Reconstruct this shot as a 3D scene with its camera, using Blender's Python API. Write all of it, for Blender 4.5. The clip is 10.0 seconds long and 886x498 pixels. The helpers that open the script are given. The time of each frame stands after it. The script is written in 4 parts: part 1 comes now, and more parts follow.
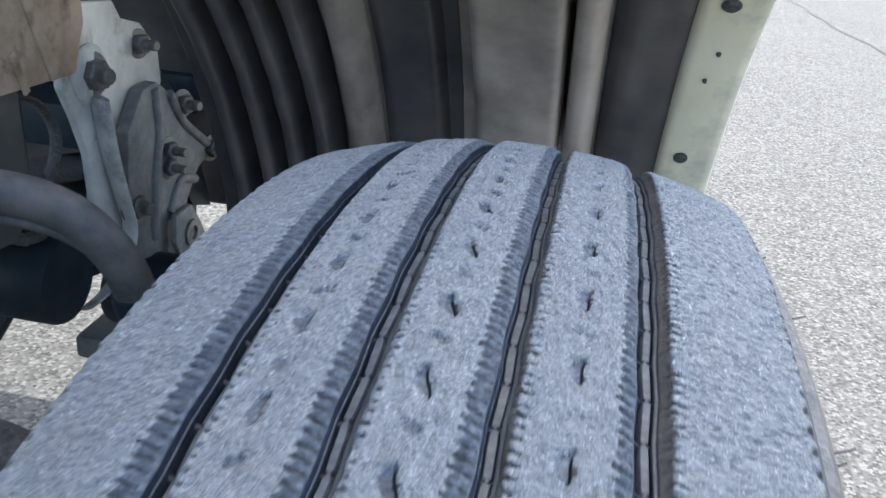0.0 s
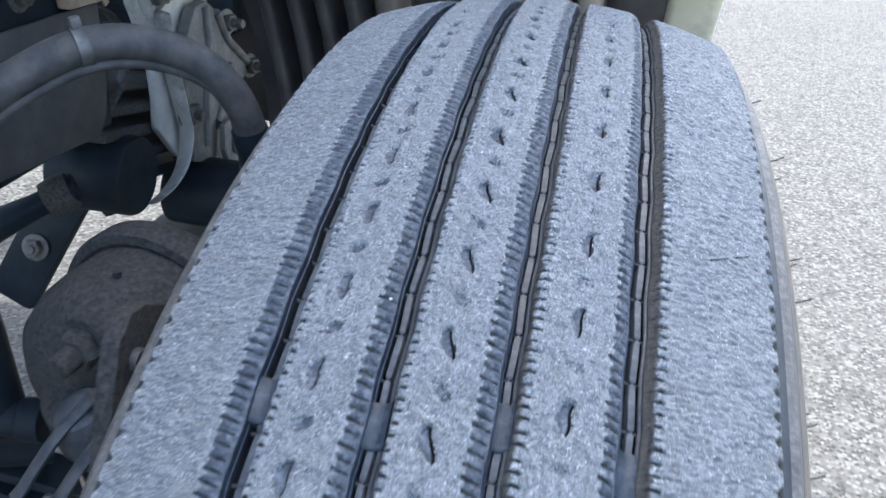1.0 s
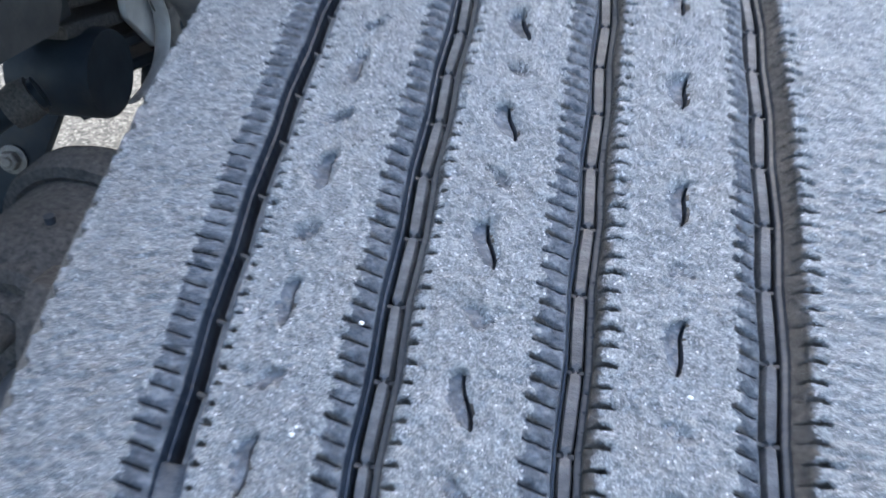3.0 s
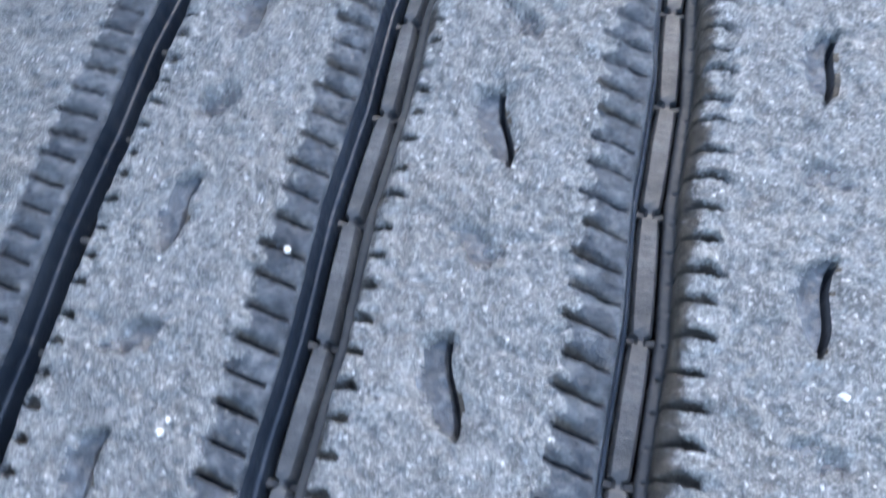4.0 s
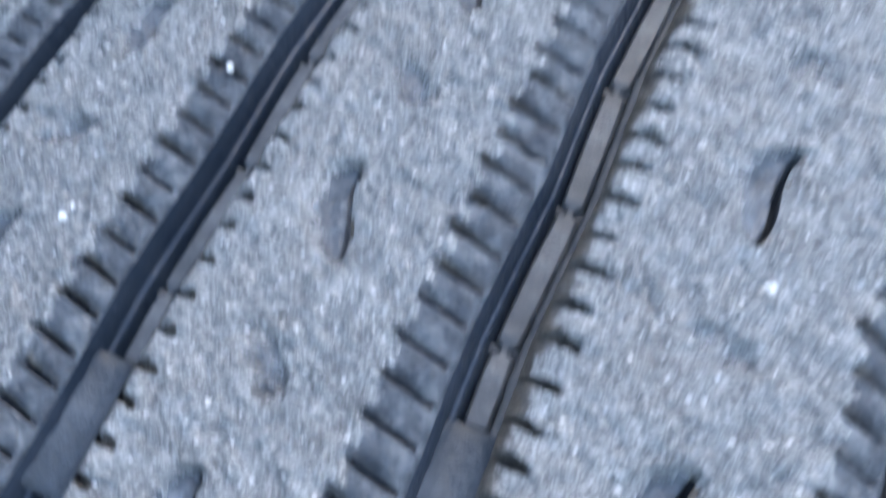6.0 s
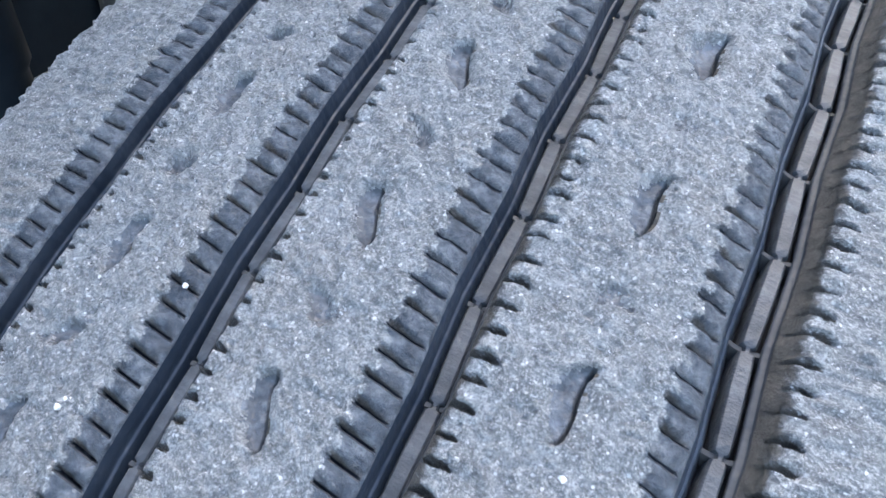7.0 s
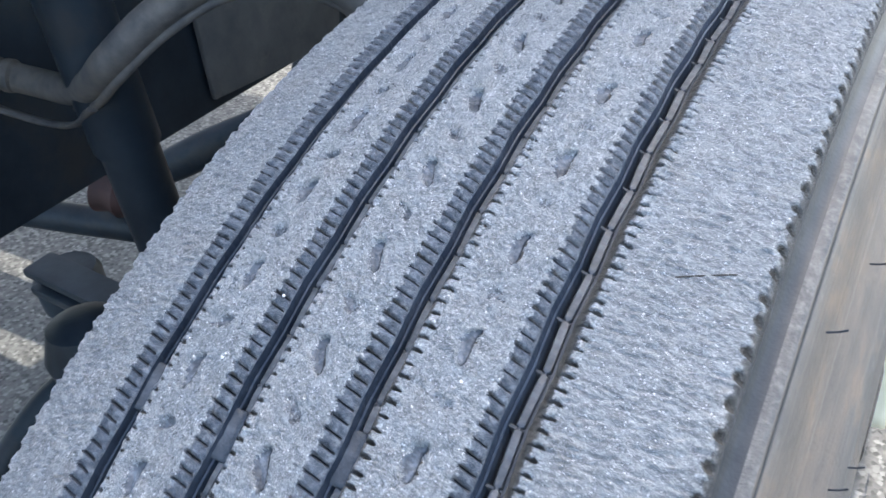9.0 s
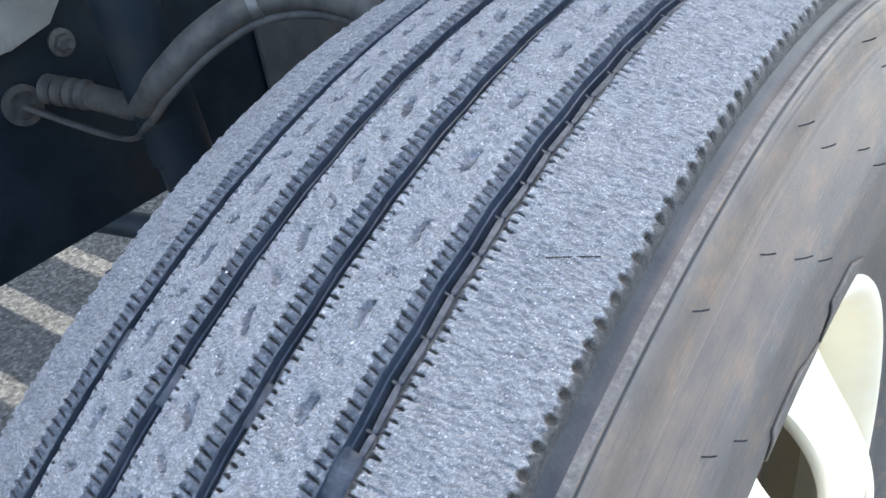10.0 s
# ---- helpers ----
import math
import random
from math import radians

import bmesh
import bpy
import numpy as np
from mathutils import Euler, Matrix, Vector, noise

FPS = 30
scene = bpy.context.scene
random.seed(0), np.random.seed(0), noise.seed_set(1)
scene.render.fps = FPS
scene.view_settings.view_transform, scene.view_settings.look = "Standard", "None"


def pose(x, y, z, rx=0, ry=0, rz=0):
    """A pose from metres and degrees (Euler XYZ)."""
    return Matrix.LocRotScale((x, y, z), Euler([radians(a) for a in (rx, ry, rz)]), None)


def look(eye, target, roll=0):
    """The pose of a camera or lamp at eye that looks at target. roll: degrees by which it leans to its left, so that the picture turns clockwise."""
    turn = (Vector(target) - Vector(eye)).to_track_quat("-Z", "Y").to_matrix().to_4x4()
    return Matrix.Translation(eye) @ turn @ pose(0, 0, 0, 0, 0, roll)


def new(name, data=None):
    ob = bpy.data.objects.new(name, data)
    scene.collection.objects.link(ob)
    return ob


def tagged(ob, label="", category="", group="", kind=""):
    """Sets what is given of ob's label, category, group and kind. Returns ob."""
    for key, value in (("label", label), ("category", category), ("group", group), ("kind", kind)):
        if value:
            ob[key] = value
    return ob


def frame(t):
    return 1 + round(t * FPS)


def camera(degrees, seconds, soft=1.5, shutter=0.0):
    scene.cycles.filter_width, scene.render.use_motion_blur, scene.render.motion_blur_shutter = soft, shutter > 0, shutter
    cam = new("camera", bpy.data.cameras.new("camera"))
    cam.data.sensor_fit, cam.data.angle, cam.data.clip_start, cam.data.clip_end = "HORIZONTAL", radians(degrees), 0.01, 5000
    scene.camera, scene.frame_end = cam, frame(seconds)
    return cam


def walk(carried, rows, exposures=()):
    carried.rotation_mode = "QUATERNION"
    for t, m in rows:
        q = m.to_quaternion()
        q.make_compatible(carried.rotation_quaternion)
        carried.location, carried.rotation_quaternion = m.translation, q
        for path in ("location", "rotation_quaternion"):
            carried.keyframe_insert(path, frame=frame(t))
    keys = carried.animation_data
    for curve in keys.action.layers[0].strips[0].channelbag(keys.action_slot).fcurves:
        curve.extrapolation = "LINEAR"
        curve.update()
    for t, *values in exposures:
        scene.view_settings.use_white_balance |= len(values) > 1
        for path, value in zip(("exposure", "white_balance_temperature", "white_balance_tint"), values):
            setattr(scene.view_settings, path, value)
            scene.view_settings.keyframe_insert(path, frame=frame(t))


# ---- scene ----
cam = camera(54.23, 10.0, soft=1.5, shutter=0.32)
PATH = [
    (0.0, 0.0260, -0.2483, 1.0029, 65.86, -4.29, 11.24),
    (0.2, 0.0234, -0.2794, 1.0038, 66.02, -4.46, 10.99),
    (0.5, 0.0218, -0.3291, 0.9919, 65.29, -4.50, 10.75),
    (0.7, 0.0235, -0.3514, 0.9826, 64.29, -4.42, 10.84),
    (1.0, 0.0255, -0.3891, 0.9896, 62.74, -3.33, 10.85),
    (1.2, 0.0257, -0.4129, 0.9978, 62.15, -2.79, 11.01),
    (1.5, 0.0252, -0.4400, 1.0108, 61.72, -2.21, 11.34),
    (1.8, 0.0251, -0.4399, 1.0156, 61.51, -1.82, 11.59),
    (2.0, 0.0237, -0.4251, 1.0131, 61.20, -1.70, 11.58),
    (2.2, 0.0206, -0.3997, 1.0064, 60.65, -1.72, 11.41),
    (3.3, 0.0126, -0.2630, 0.9482, 50.84, 1.59, 9.13),
    (3.5, 0.0116, -0.2494, 0.9412, 49.24, 1.73, 8.53),
    (3.7, 0.0088, -0.2450, 0.9347, 48.51, 1.84, 9.46),
    (4.0, 0.0112, -0.2487, 0.9249, 48.84, 1.24, 13.15),
    (4.2, 0.0144, -0.2536, 0.9180, 49.51, -0.08, 17.34),
    (4.5, 0.0201, -0.2610, 0.9091, 50.61, -2.37, 24.16),
    (4.8, 0.0228, -0.2605, 0.9056, 50.69, -2.77, 26.90),
    (5.0, 0.0242, -0.2588, 0.9033, 50.57, -2.62, 27.45),
    (5.2, 0.0252, -0.2575, 0.9001, 50.67, -2.50, 27.43),
    (5.5, 0.0276, -0.2556, 0.8952, 50.90, -1.89, 26.78),
    (5.8, 0.0313, -0.2520, 0.8936, 51.06, -1.19, 26.30),
    (6.0, 0.0324, -0.2491, 0.9072, 51.27, -0.81, 26.23),
    (6.1, 0.0339, -0.2473, 0.9161, 51.04, -0.37, 26.68),
    (6.2, 0.0362, -0.2455, 0.9253, 51.64, 0.14, 26.63),
    (7.3, 0.0504, -0.2556, 0.9386, 53.80, 0.13, 26.41),
    (7.5, 0.0512, -0.2588, 0.9374, 54.39, 0.18, 26.45),
    (7.8, 0.0538, -0.2653, 0.9398, 54.70, 0.95, 26.72),
    (8.0, 0.0580, -0.2717, 0.9453, 54.83, 1.57, 26.96),
    (8.3, 0.0699, -0.2853, 0.9604, 55.26, 2.28, 27.34),
    (8.5, 0.0831, -0.2950, 0.9710, 55.39, 2.80, 27.75),
    (8.7, 0.0946, -0.3028, 0.9821, 55.42, 3.49, 28.51),
    (9.0, 0.1112, -0.3119, 0.9970, 55.48, 4.76, 30.34),
    (9.3, 0.1375, -0.3204, 1.0020, 56.12, 5.98, 32.82),
    (9.5, 0.1526, -0.3224, 1.0026, 56.50, 6.68, 34.35),
    (9.7, 0.1633, -0.3200, 1.0025, 56.88, 7.22, 35.42),
    (10.0, 0.1731, -0.3102, 1.0013, 57.46, 7.83, 36.40),
]
EXPOSURES = [(0.0, 2.20, 6550, 6), (0.5, 2.30, 6500, 7), (1.5, 2.30, 6350, 7), (2.2, 2.30, 6350, 7), (3.5, 2.42, 6650, 7), (5.5, 2.43, 6600, 6), (7.5, 2.45, 6850, 7), (8.5, 2.46, 6850, 7), (10.0, 2.36, 6750, 7)]
walk(cam, [(t, pose(x, y, z, rx, ry, rz)) for t, x, y, z, rx, ry, rz in PATH], EXPOSURES)

# ---- light ----
SUN = Vector((0.0, 0.50, 0.866)).normalized()
world = bpy.data.worlds.new("sky")
scene.world = world
world.use_nodes = True
wt = world.node_tree
sky = wt.nodes.new("ShaderNodeTexSky")
sky.sky_type = "NISHITA"
sky.sun_disc = False
sky.dust_density = 3.0
sky.sun_elevation = math.asin(SUN.z)
sky.sun_rotation = math.atan2(SUN.x, SUN.y)
wt.links.new(sky.outputs[0], wt.nodes["Background"].inputs[0])
wt.nodes["Background"].inputs[1].default_value = 0.15
sun = new("sun", bpy.data.lights.new("sun", "SUN"))
sun.data.energy = 1.5
sun.data.angle = radians(0.53)
sun.data.color = (1.0, 0.95, 0.88)
sun.matrix_basis = look((0, 0, 5), Vector((0, 0, 5)) - SUN)


# ---- materials ----
class Mat:
    """A small builder of procedural node materials."""

    def __init__(self, name):
        self.m = bpy.data.materials.new(name)
        self.m.use_nodes = True
        self.t = self.m.node_tree
        self.b = self.t.nodes["Principled BSDF"]
        self.co = self.t.nodes.new("ShaderNodeTexCoord").outputs["Object"]

    def node(self, kind, **values):
        n = self.t.nodes.new(kind)
        for key, v in values.items():
            n.inputs[key].default_value = v
        return n

    def link(self, a, b):
        self.t.links.new(a, b)

    def scaled(self, s):
        n = self.t.nodes.new("ShaderNodeMapping")
        n.inputs["Scale"].default_value = s if hasattr(s, "__len__") else (s, s, s)
        self.link(self.co, n.inputs[0])
        return n.outputs[0]

    def noise(self, scale, detail=3.0, rough=0.55):
        n = self.node("ShaderNodeTexNoise", Scale=1.0, Detail=detail, Roughness=rough)
        self.link(self.scaled(scale), n.inputs["Vector"])
        return n.outputs["Fac"]

    def voronoi(self, scale, out="Distance"):
        n = self.node("ShaderNodeTexVoronoi", Scale=1.0)
        self.link(self.scaled(scale), n.inputs["Vector"])
        return n.outputs[out]

    def mask(self, name):
        """A wear mask stored on the mesh."""
        n = self.t.nodes.new("ShaderNodeAttribute")
        n.attribute_name = name
        return n.outputs["Fac"]

    def ramp(self, fac, stops):
        n = self.t.nodes.new("ShaderNodeValToRGB")
        e = n.color_ramp.elements
        while len(e) < len(stops):
            e.new(0.5)
        for el, (p, c) in zip(e, stops):
            el.position = p
            el.color = (*c, 1) if hasattr(c, "__len__") else (c, c, c, 1)
        self.link(fac, n.inputs[0])
        return n.outputs[0]

    def mix(self, fac, a, b, mode="MIX"):
        n = self.t.nodes.new("ShaderNodeMix")
        n.data_type, n.blend_type = "RGBA", mode
        for sock, v in ((n.inputs[0], fac), (n.inputs[6], a), (n.inputs[7], b)):
            if isinstance(v, bpy.types.NodeSocket):
                self.link(v, sock)
            else:
                sock.default_value = (*v, 1) if hasattr(v, "__len__") else v
        return n.outputs[2]

    def bump(self, height, strength, dist, prev=None):
        n = self.node("ShaderNodeBump", Strength=strength, Distance=dist)
        self.link(height, n.inputs["Height"])
        if prev is not None:
            self.link(prev, n.inputs["Normal"])
        return n.outputs[0]

    def done(self, color, rough=0.6, normal=None, metal=0.0, spec=0.5):
        for sock, v in ((self.b.inputs["Base Color"], color), (self.b.inputs["Roughness"], rough)):
            if isinstance(v, bpy.types.NodeSocket):
                self.link(v, sock)
            else:
                sock.default_value = (*v, 1) if hasattr(v, "__len__") else v
        self.b.inputs["Metallic"].default_value = metal
        self.b.inputs["Specular IOR Level"].default_value = spec
        if normal is not None:
            self.link(normal, self.b.inputs["Normal"])
        return self.m


def worn_rubber(name, stretch, pale=1.0):
    """Abraded tread rubber: pale frayed crumbs over dark blue-grey, dusty, with small painted glints."""
    m = Mat(name)
    sx, sy, sz = stretch
    big = m.noise(70, 4, 0.6)
    mid = m.noise((420 * sx, 420 * sy, 420 * sz), 6, 0.72)
    fine = m.noise((1350 * sx, 1350 * sy, 1350 * sz), 5, 0.78)
    crumb = m.noise(2900, 3, 0.72)
    dots = m.voronoi((2700, 2700, 2700), "Color")
    pick = m.t.nodes.new("ShaderNodeSeparateColor")
    m.link(dots, pick.inputs[0])
    k = pale
    col = m.ramp(mid, [(0.34, (0.205 * k, 0.220 * k, 0.235 * k)), (0.50, (0.272 * k, 0.291 * k, 0.307 * k)), (0.66, (0.40 * k, 0.422 * k, 0.44 * k))])
    col = m.mix(m.ramp(big, [(0.50, 0.0), (0.68, 0.4)]), col, (0.285 * k, 0.262 * k, 0.245 * k))
    col = m.mix(m.ramp(big, [(0.36, 0.2), (0.46, 0.0)]), col, (0.135 * k, 0.142 * k, 0.156 * k))
    cloud = m.noise((210 * sx, 210 * sy, 210 * sz), 4, 0.62)
    col = m.mix(m.ramp(cloud, [(0.34, 0.3), (0.47, 0.0)]), col, (0.165 * k, 0.176 * k, 0.196 * k))
    col = m.mix(m.ramp(cloud, [(0.53, 0.0), (0.68, 0.4)]), col, (0.46 * k, 0.48 * k, 0.50 * k))
    # fine and crumb: lows darker, crests near white, from the noise of the bumps
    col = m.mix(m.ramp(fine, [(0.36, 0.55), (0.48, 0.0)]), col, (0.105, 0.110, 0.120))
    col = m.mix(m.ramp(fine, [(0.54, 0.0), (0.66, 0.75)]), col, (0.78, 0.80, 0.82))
    # near-white dots: sparkle of the grain painted into the colour
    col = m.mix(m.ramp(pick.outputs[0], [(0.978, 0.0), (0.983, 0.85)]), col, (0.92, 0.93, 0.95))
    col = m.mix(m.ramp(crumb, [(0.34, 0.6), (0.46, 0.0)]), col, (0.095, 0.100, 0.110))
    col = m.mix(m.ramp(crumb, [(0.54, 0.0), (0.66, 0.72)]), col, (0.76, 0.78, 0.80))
    # the bare, less abraded rubber of the rib edges, and brown dust on it
    side = m.ramp(mid, [(0.36, (0.048, 0.063, 0.088)), (0.50, (0.100, 0.122, 0.156)), (0.63, (0.235, 0.264, 0.302))])
    dust = m.ramp(mid, [(0.36, (0.058, 0.053, 0.048)), (0.52, (0.105, 0.094, 0.081)), (0.66, (0.175, 0.158, 0.138))])
    side = m.mix(m.mask("dusty"), side, dust)
    edge = m.t.nodes.new("ShaderNodeMath")
    edge.operation = "MULTIPLY_ADD"
    m.link(m.ramp(fine, [(0.36, 0.0), (0.64, 1.0)]), edge.inputs[0])
    edge.inputs[1].default_value = -0.45
    m.link(m.mask("bare"), edge.inputs[2])
    col = m.mix(m.ramp(edge.outputs[0], [(0.12, 0.0), (0.52, 1.0)]), col, side)
    rough = m.ramp(crumb, [(0.35, 0.55), (0.7, 0.24)])
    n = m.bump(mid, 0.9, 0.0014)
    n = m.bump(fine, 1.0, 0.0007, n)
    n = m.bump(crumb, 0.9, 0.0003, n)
    return m.done(col, rough, n, spec=0.7)


def smooth_rubber(name, dark, light, bumps=0.3, rough=0.5, scaly=0.0):
    m = Mat(name)
    a = m.noise(90, 4)
    f = m.noise(900, 3)
    g = m.noise(380, 5, 0.65)
    col = m.ramp(a, [(0.35, dark), (0.7, light)])
    col = m.mix(m.ramp(f, [(0.58, 0.0), (0.8, 0.3)]), col, tuple(1.4 * c for c in light))
    if scaly:
        col = m.mix(m.ramp(g, [(0.50, 0.0), (0.66, scaly)]), col, tuple(1.9 * c for c in light))
        col = m.mix(m.ramp(g, [(0.34, scaly), (0.46, 0.0)]), col, tuple(0.6 * c for c in dark))
    n = m.bump(f, bumps, 0.0003)
    n = m.bump(g, bumps, 0.0007, n) if scaly else n
    return m.done(col, rough, n, spec=0.4)


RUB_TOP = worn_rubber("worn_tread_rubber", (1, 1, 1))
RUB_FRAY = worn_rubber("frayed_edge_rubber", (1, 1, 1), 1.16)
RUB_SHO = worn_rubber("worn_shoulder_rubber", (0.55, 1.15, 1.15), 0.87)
# darker tones that put the shade of scoops and dents into the colour
RUB_SCOOP = smooth_rubber("shade_toned_scoop_rubber", (0.062, 0.072, 0.088), (0.120, 0.134, 0.154), 1.0, 0.42, 0.7)
RUB_DENT = smooth_rubber("shade_toned_dent_rubber", (0.095, 0.100, 0.110), (0.165, 0.171, 0.182), 1.0, 0.42, 0.6)
# carries the shade of edge pits and bites; also scratch and mark outlines
RUB_PIT = smooth_rubber("dark_pit_rubber", (0.022, 0.020, 0.018), (0.060, 0.050, 0.041), 0.6, 0.6)
RUB_DUST = smooth_rubber("dusty_rib_side_rubber", (0.052, 0.047, 0.042), (0.125, 0.107, 0.089), 0.7, 0.55, 0.4)
RUB_BAND = smooth_rubber("shoulder_band_rubber", (0.085, 0.083, 0.080), (0.160, 0.150, 0.138), 0.8, 0.5, 0.4)
RUB_HOLLOW = smooth_rubber("shoulder_hollow_rubber", (0.022, 0.025, 0.029), (0.048, 0.050, 0.053), 0.5, 0.42)
# smooth groove rubber; navy and near-black tones also carry the shade down there
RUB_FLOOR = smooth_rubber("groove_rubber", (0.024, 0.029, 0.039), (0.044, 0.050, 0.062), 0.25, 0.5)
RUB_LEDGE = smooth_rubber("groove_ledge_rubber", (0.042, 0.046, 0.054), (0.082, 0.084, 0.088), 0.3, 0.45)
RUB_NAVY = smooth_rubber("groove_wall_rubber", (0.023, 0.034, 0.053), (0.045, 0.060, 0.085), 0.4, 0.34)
RUB_BAR = smooth_rubber("wear_bar_rubber", (0.030, 0.040, 0.055), (0.060, 0.072, 0.090), 0.8, 0.42, 0.35)
RUB_BLOCK = smooth_rubber("ejector_rubber", (0.056, 0.065, 0.078), (0.102, 0.111, 0.124), 0.6, 0.40, 0.35)


def sidewall_material():
    """Sun-browned sidewall: grey-brown dust in soft bands, with pale scuffs along the way of travel."""
    m = Mat("dusty_sidewall_rubber")
    sep = m.t.nodes.new("ShaderNodeSeparateXYZ")
    m.link(m.co, sep.inputs[0])
    ring = m.t.nodes.new("ShaderNodeVectorMath")
    ring.operation = "LENGTH"
    flat = m.t.nodes.new("ShaderNodeCombineXYZ")
    m.link(sep.outputs[1], flat.inputs[0])
    m.link(sep.outputs[2], flat.inputs[1])
    m.link(flat.outputs[0], ring.inputs[0])
    turn = m.t.nodes.new("ShaderNodeMath")
    turn.operation = "ARCTAN2"
    m.link(sep.outputs[1], turn.inputs[0])
    m.link(sep.outputs[2], turn.inputs[1])
    polar = m.t.nodes.new("ShaderNodeCombineXYZ")
    m.link(turn.outputs[0], polar.inputs[0])
    m.link(ring.outputs["Value"], polar.inputs[1])
    m.co = polar.outputs[0]
    # browned towards the tread, greyer towards the rim, in uneven bands
    rad = m.t.nodes.new("ShaderNodeMath")
    rad.operation = "MULTIPLY_ADD"
    m.link(m.noise((3.0, 34, 1), 4, 0.6), rad.inputs[0])
    rad.inputs[1].default_value = 0.075
    m.link(ring.outputs["Value"], rad.inputs[2])
    blotch = m.noise((17, 62, 1), 6, 0.68)
    scuff = m.noise((34, 520, 1), 6, 0.75)
    spots = m.noise((240, 420, 1), 5, 0.7)
    fine = m.noise((700, 1100, 1), 3)
    lines = m.noise((1.2, 620, 1), 3, 0.6)
    col = m.ramp(rad.outputs[0], [(0.400, (0.104, 0.104, 0.102)), (0.428, (0.118, 0.110, 0.101)), (0.447, (0.150, 0.124, 0.101)), (0.470, (0.130, 0.117, 0.103))])
    col = m.mix(m.ramp(blotch, [(0.36, 0.5), (0.48, 0.0)]), col, (0.078, 0.075, 0.071))
    col = m.mix(m.ramp(blotch, [(0.52, 0.0), (0.64, 0.6)]), col, (0.232, 0.172, 0.122))
    col = m.mix(m.ramp(scuff, [(0.60, 0.0), (0.70, 0.45)]), col, (0.36, 0.345, 0.33))
    col = m.mix(m.ramp(spots, [(0.64, 0.0), (0.76, 0.3)]), col, (0.34, 0.32, 0.30))
    col = m.mix(m.ramp(spots, [(0.28, 0.5), (0.38, 0.0)]), col, (0.085, 0.082, 0.08))
    col = m.mix(m.ramp(lines, [(0.34, 0.6), (0.42, 0.0)]), col, (0.062, 0.060, 0.058))
    col = m.mix(m.ramp(lines, [(0.60, 0.0), (0.68, 0.35)]), col, (0.27, 0.245, 0.22))
    n = m.bump(fine, 0.4, 0.0003)
    n = m.bump(lines, 0.5, 0.0008, n)
    n = m.bump(spots, 0.5, 0.0006, n)
    return m.done(col, 0.42, n, spec=0.5)


RUB_WALL = sidewall_material()


def plain(name, c1, c2, scale=40, rough=0.6, metal=0.0, bumps=0.3, dist=0.001, spec=0.5, spots=None):
    m = Mat(name)
    a = m.noise(scale, 5, 0.6)
    f = m.noise(scale * 9, 3)
    col = m.ramp(a, [(0.32, c1), (0.68, c2)])
    if spots is not None:
        col = m.mix(m.ramp(m.noise(scale * 0.6, 6, 0.7), [(0.52, 0.0), (0.66, 0.75)]), col, spots)
    n = m.bump(a, bumps, dist)
    n = m.bump(f, bumps, dist * 0.3, n)
    return m.done(col, rough, n, metal, spec)


PAINT_WHITE = plain("white_wheel_paint", (0.93, 0.83, 0.61), (0.95, 0.88, 0.69), 30, 0.42, 0, 0.1, 0.0005)
PAINT_CREAM = plain("cream_body_paint", (0.70, 0.65, 0.47), (0.80, 0.75, 0.57), 14, 0.4, 0, 0.1, 0.0005, 0.5, (0.45, 0.44, 0.36))
LINER = plain("dusty_black_plastic", (0.040, 0.039, 0.044), (0.128, 0.116, 0.110), 9, 0.32, 0, 0.2, 0.001, 0.5, (0.13, 0.112, 0.10))
LINER_DUST = plain("brown_dusted_plastic", (0.165, 0.142, 0.126), (0.47, 0.385, 0.315), 9, 0.6, 0, 0.25, 0.001, 0.4, (0.46, 0.39, 0.33))
BEIGE = plain("dusty_beige_paint", (0.30, 0.29, 0.265), (0.46, 0.44, 0.40), 16, 0.6, 0, 0.4, 0.001, 0.4, (0.22, 0.20, 0.17))
CHASSIS = plain("black_chassis_paint", (0.007, 0.013, 0.020), (0.021, 0.031, 0.041), 18, 0.5, 0, 0.4, 0.001, 0.25, (0.034, 0.033, 0.032))
PALE_STEEL = plain("pale_dusty_steel", (0.47, 0.47, 0.46), (0.72, 0.70, 0.66), 22, 0.42, 0.15, 0.3, 0.001, 0.5, (0.24, 0.21, 0.18))
STEEL = plain("dusty_grey_steel", (0.42, 0.425, 0.425), (0.66, 0.65, 0.625), 26, 0.5, 0.15, 0.35, 0.001, 0.5, (0.17, 0.15, 0.135))
CAST = plain("dusty_cast_iron", (0.036, 0.036, 0.038), (0.122, 0.115, 0.107), 330, 0.65, 0.0, 1.0, 0.0016, 0.3, (0.085, 0.078, 0.07))
CASTPALE = plain("pale_cast_iron", (0.115, 0.12, 0.125), (0.225, 0.222, 0.215), 60, 0.6, 0.0, 0.6, 0.0012, 0.4, (0.15, 0.135, 0.12))
STEEL_BLUE = plain("worn_blue_grey_paint", (0.045, 0.050, 0.060), (0.125, 0.130, 0.136), 90, 0.5, 0.0, 0.5, 0.0008, 0.4, (0.16, 0.15, 0.135))
DUSTY = plain("dusty_dark_paint", (0.06, 0.062, 0.066), (0.115, 0.113, 0.112), 22, 0.6, 0, 0.4, 0.001, 0.4, (0.15, 0.14, 0.128))
RUST = plain("rusty_rail_paint", (0.36, 0.25, 0.18), (0.60, 0.46, 0.35), 30, 0.7, 0, 0.5, 0.001, 0.4, (0.12, 0.075, 0.05))
BOLT = plain("weathered_bolt_steel", (0.095, 0.094, 0.092), (0.20, 0.192, 0.18), 120, 0.5, 0.4, 0.4, 0.0006)
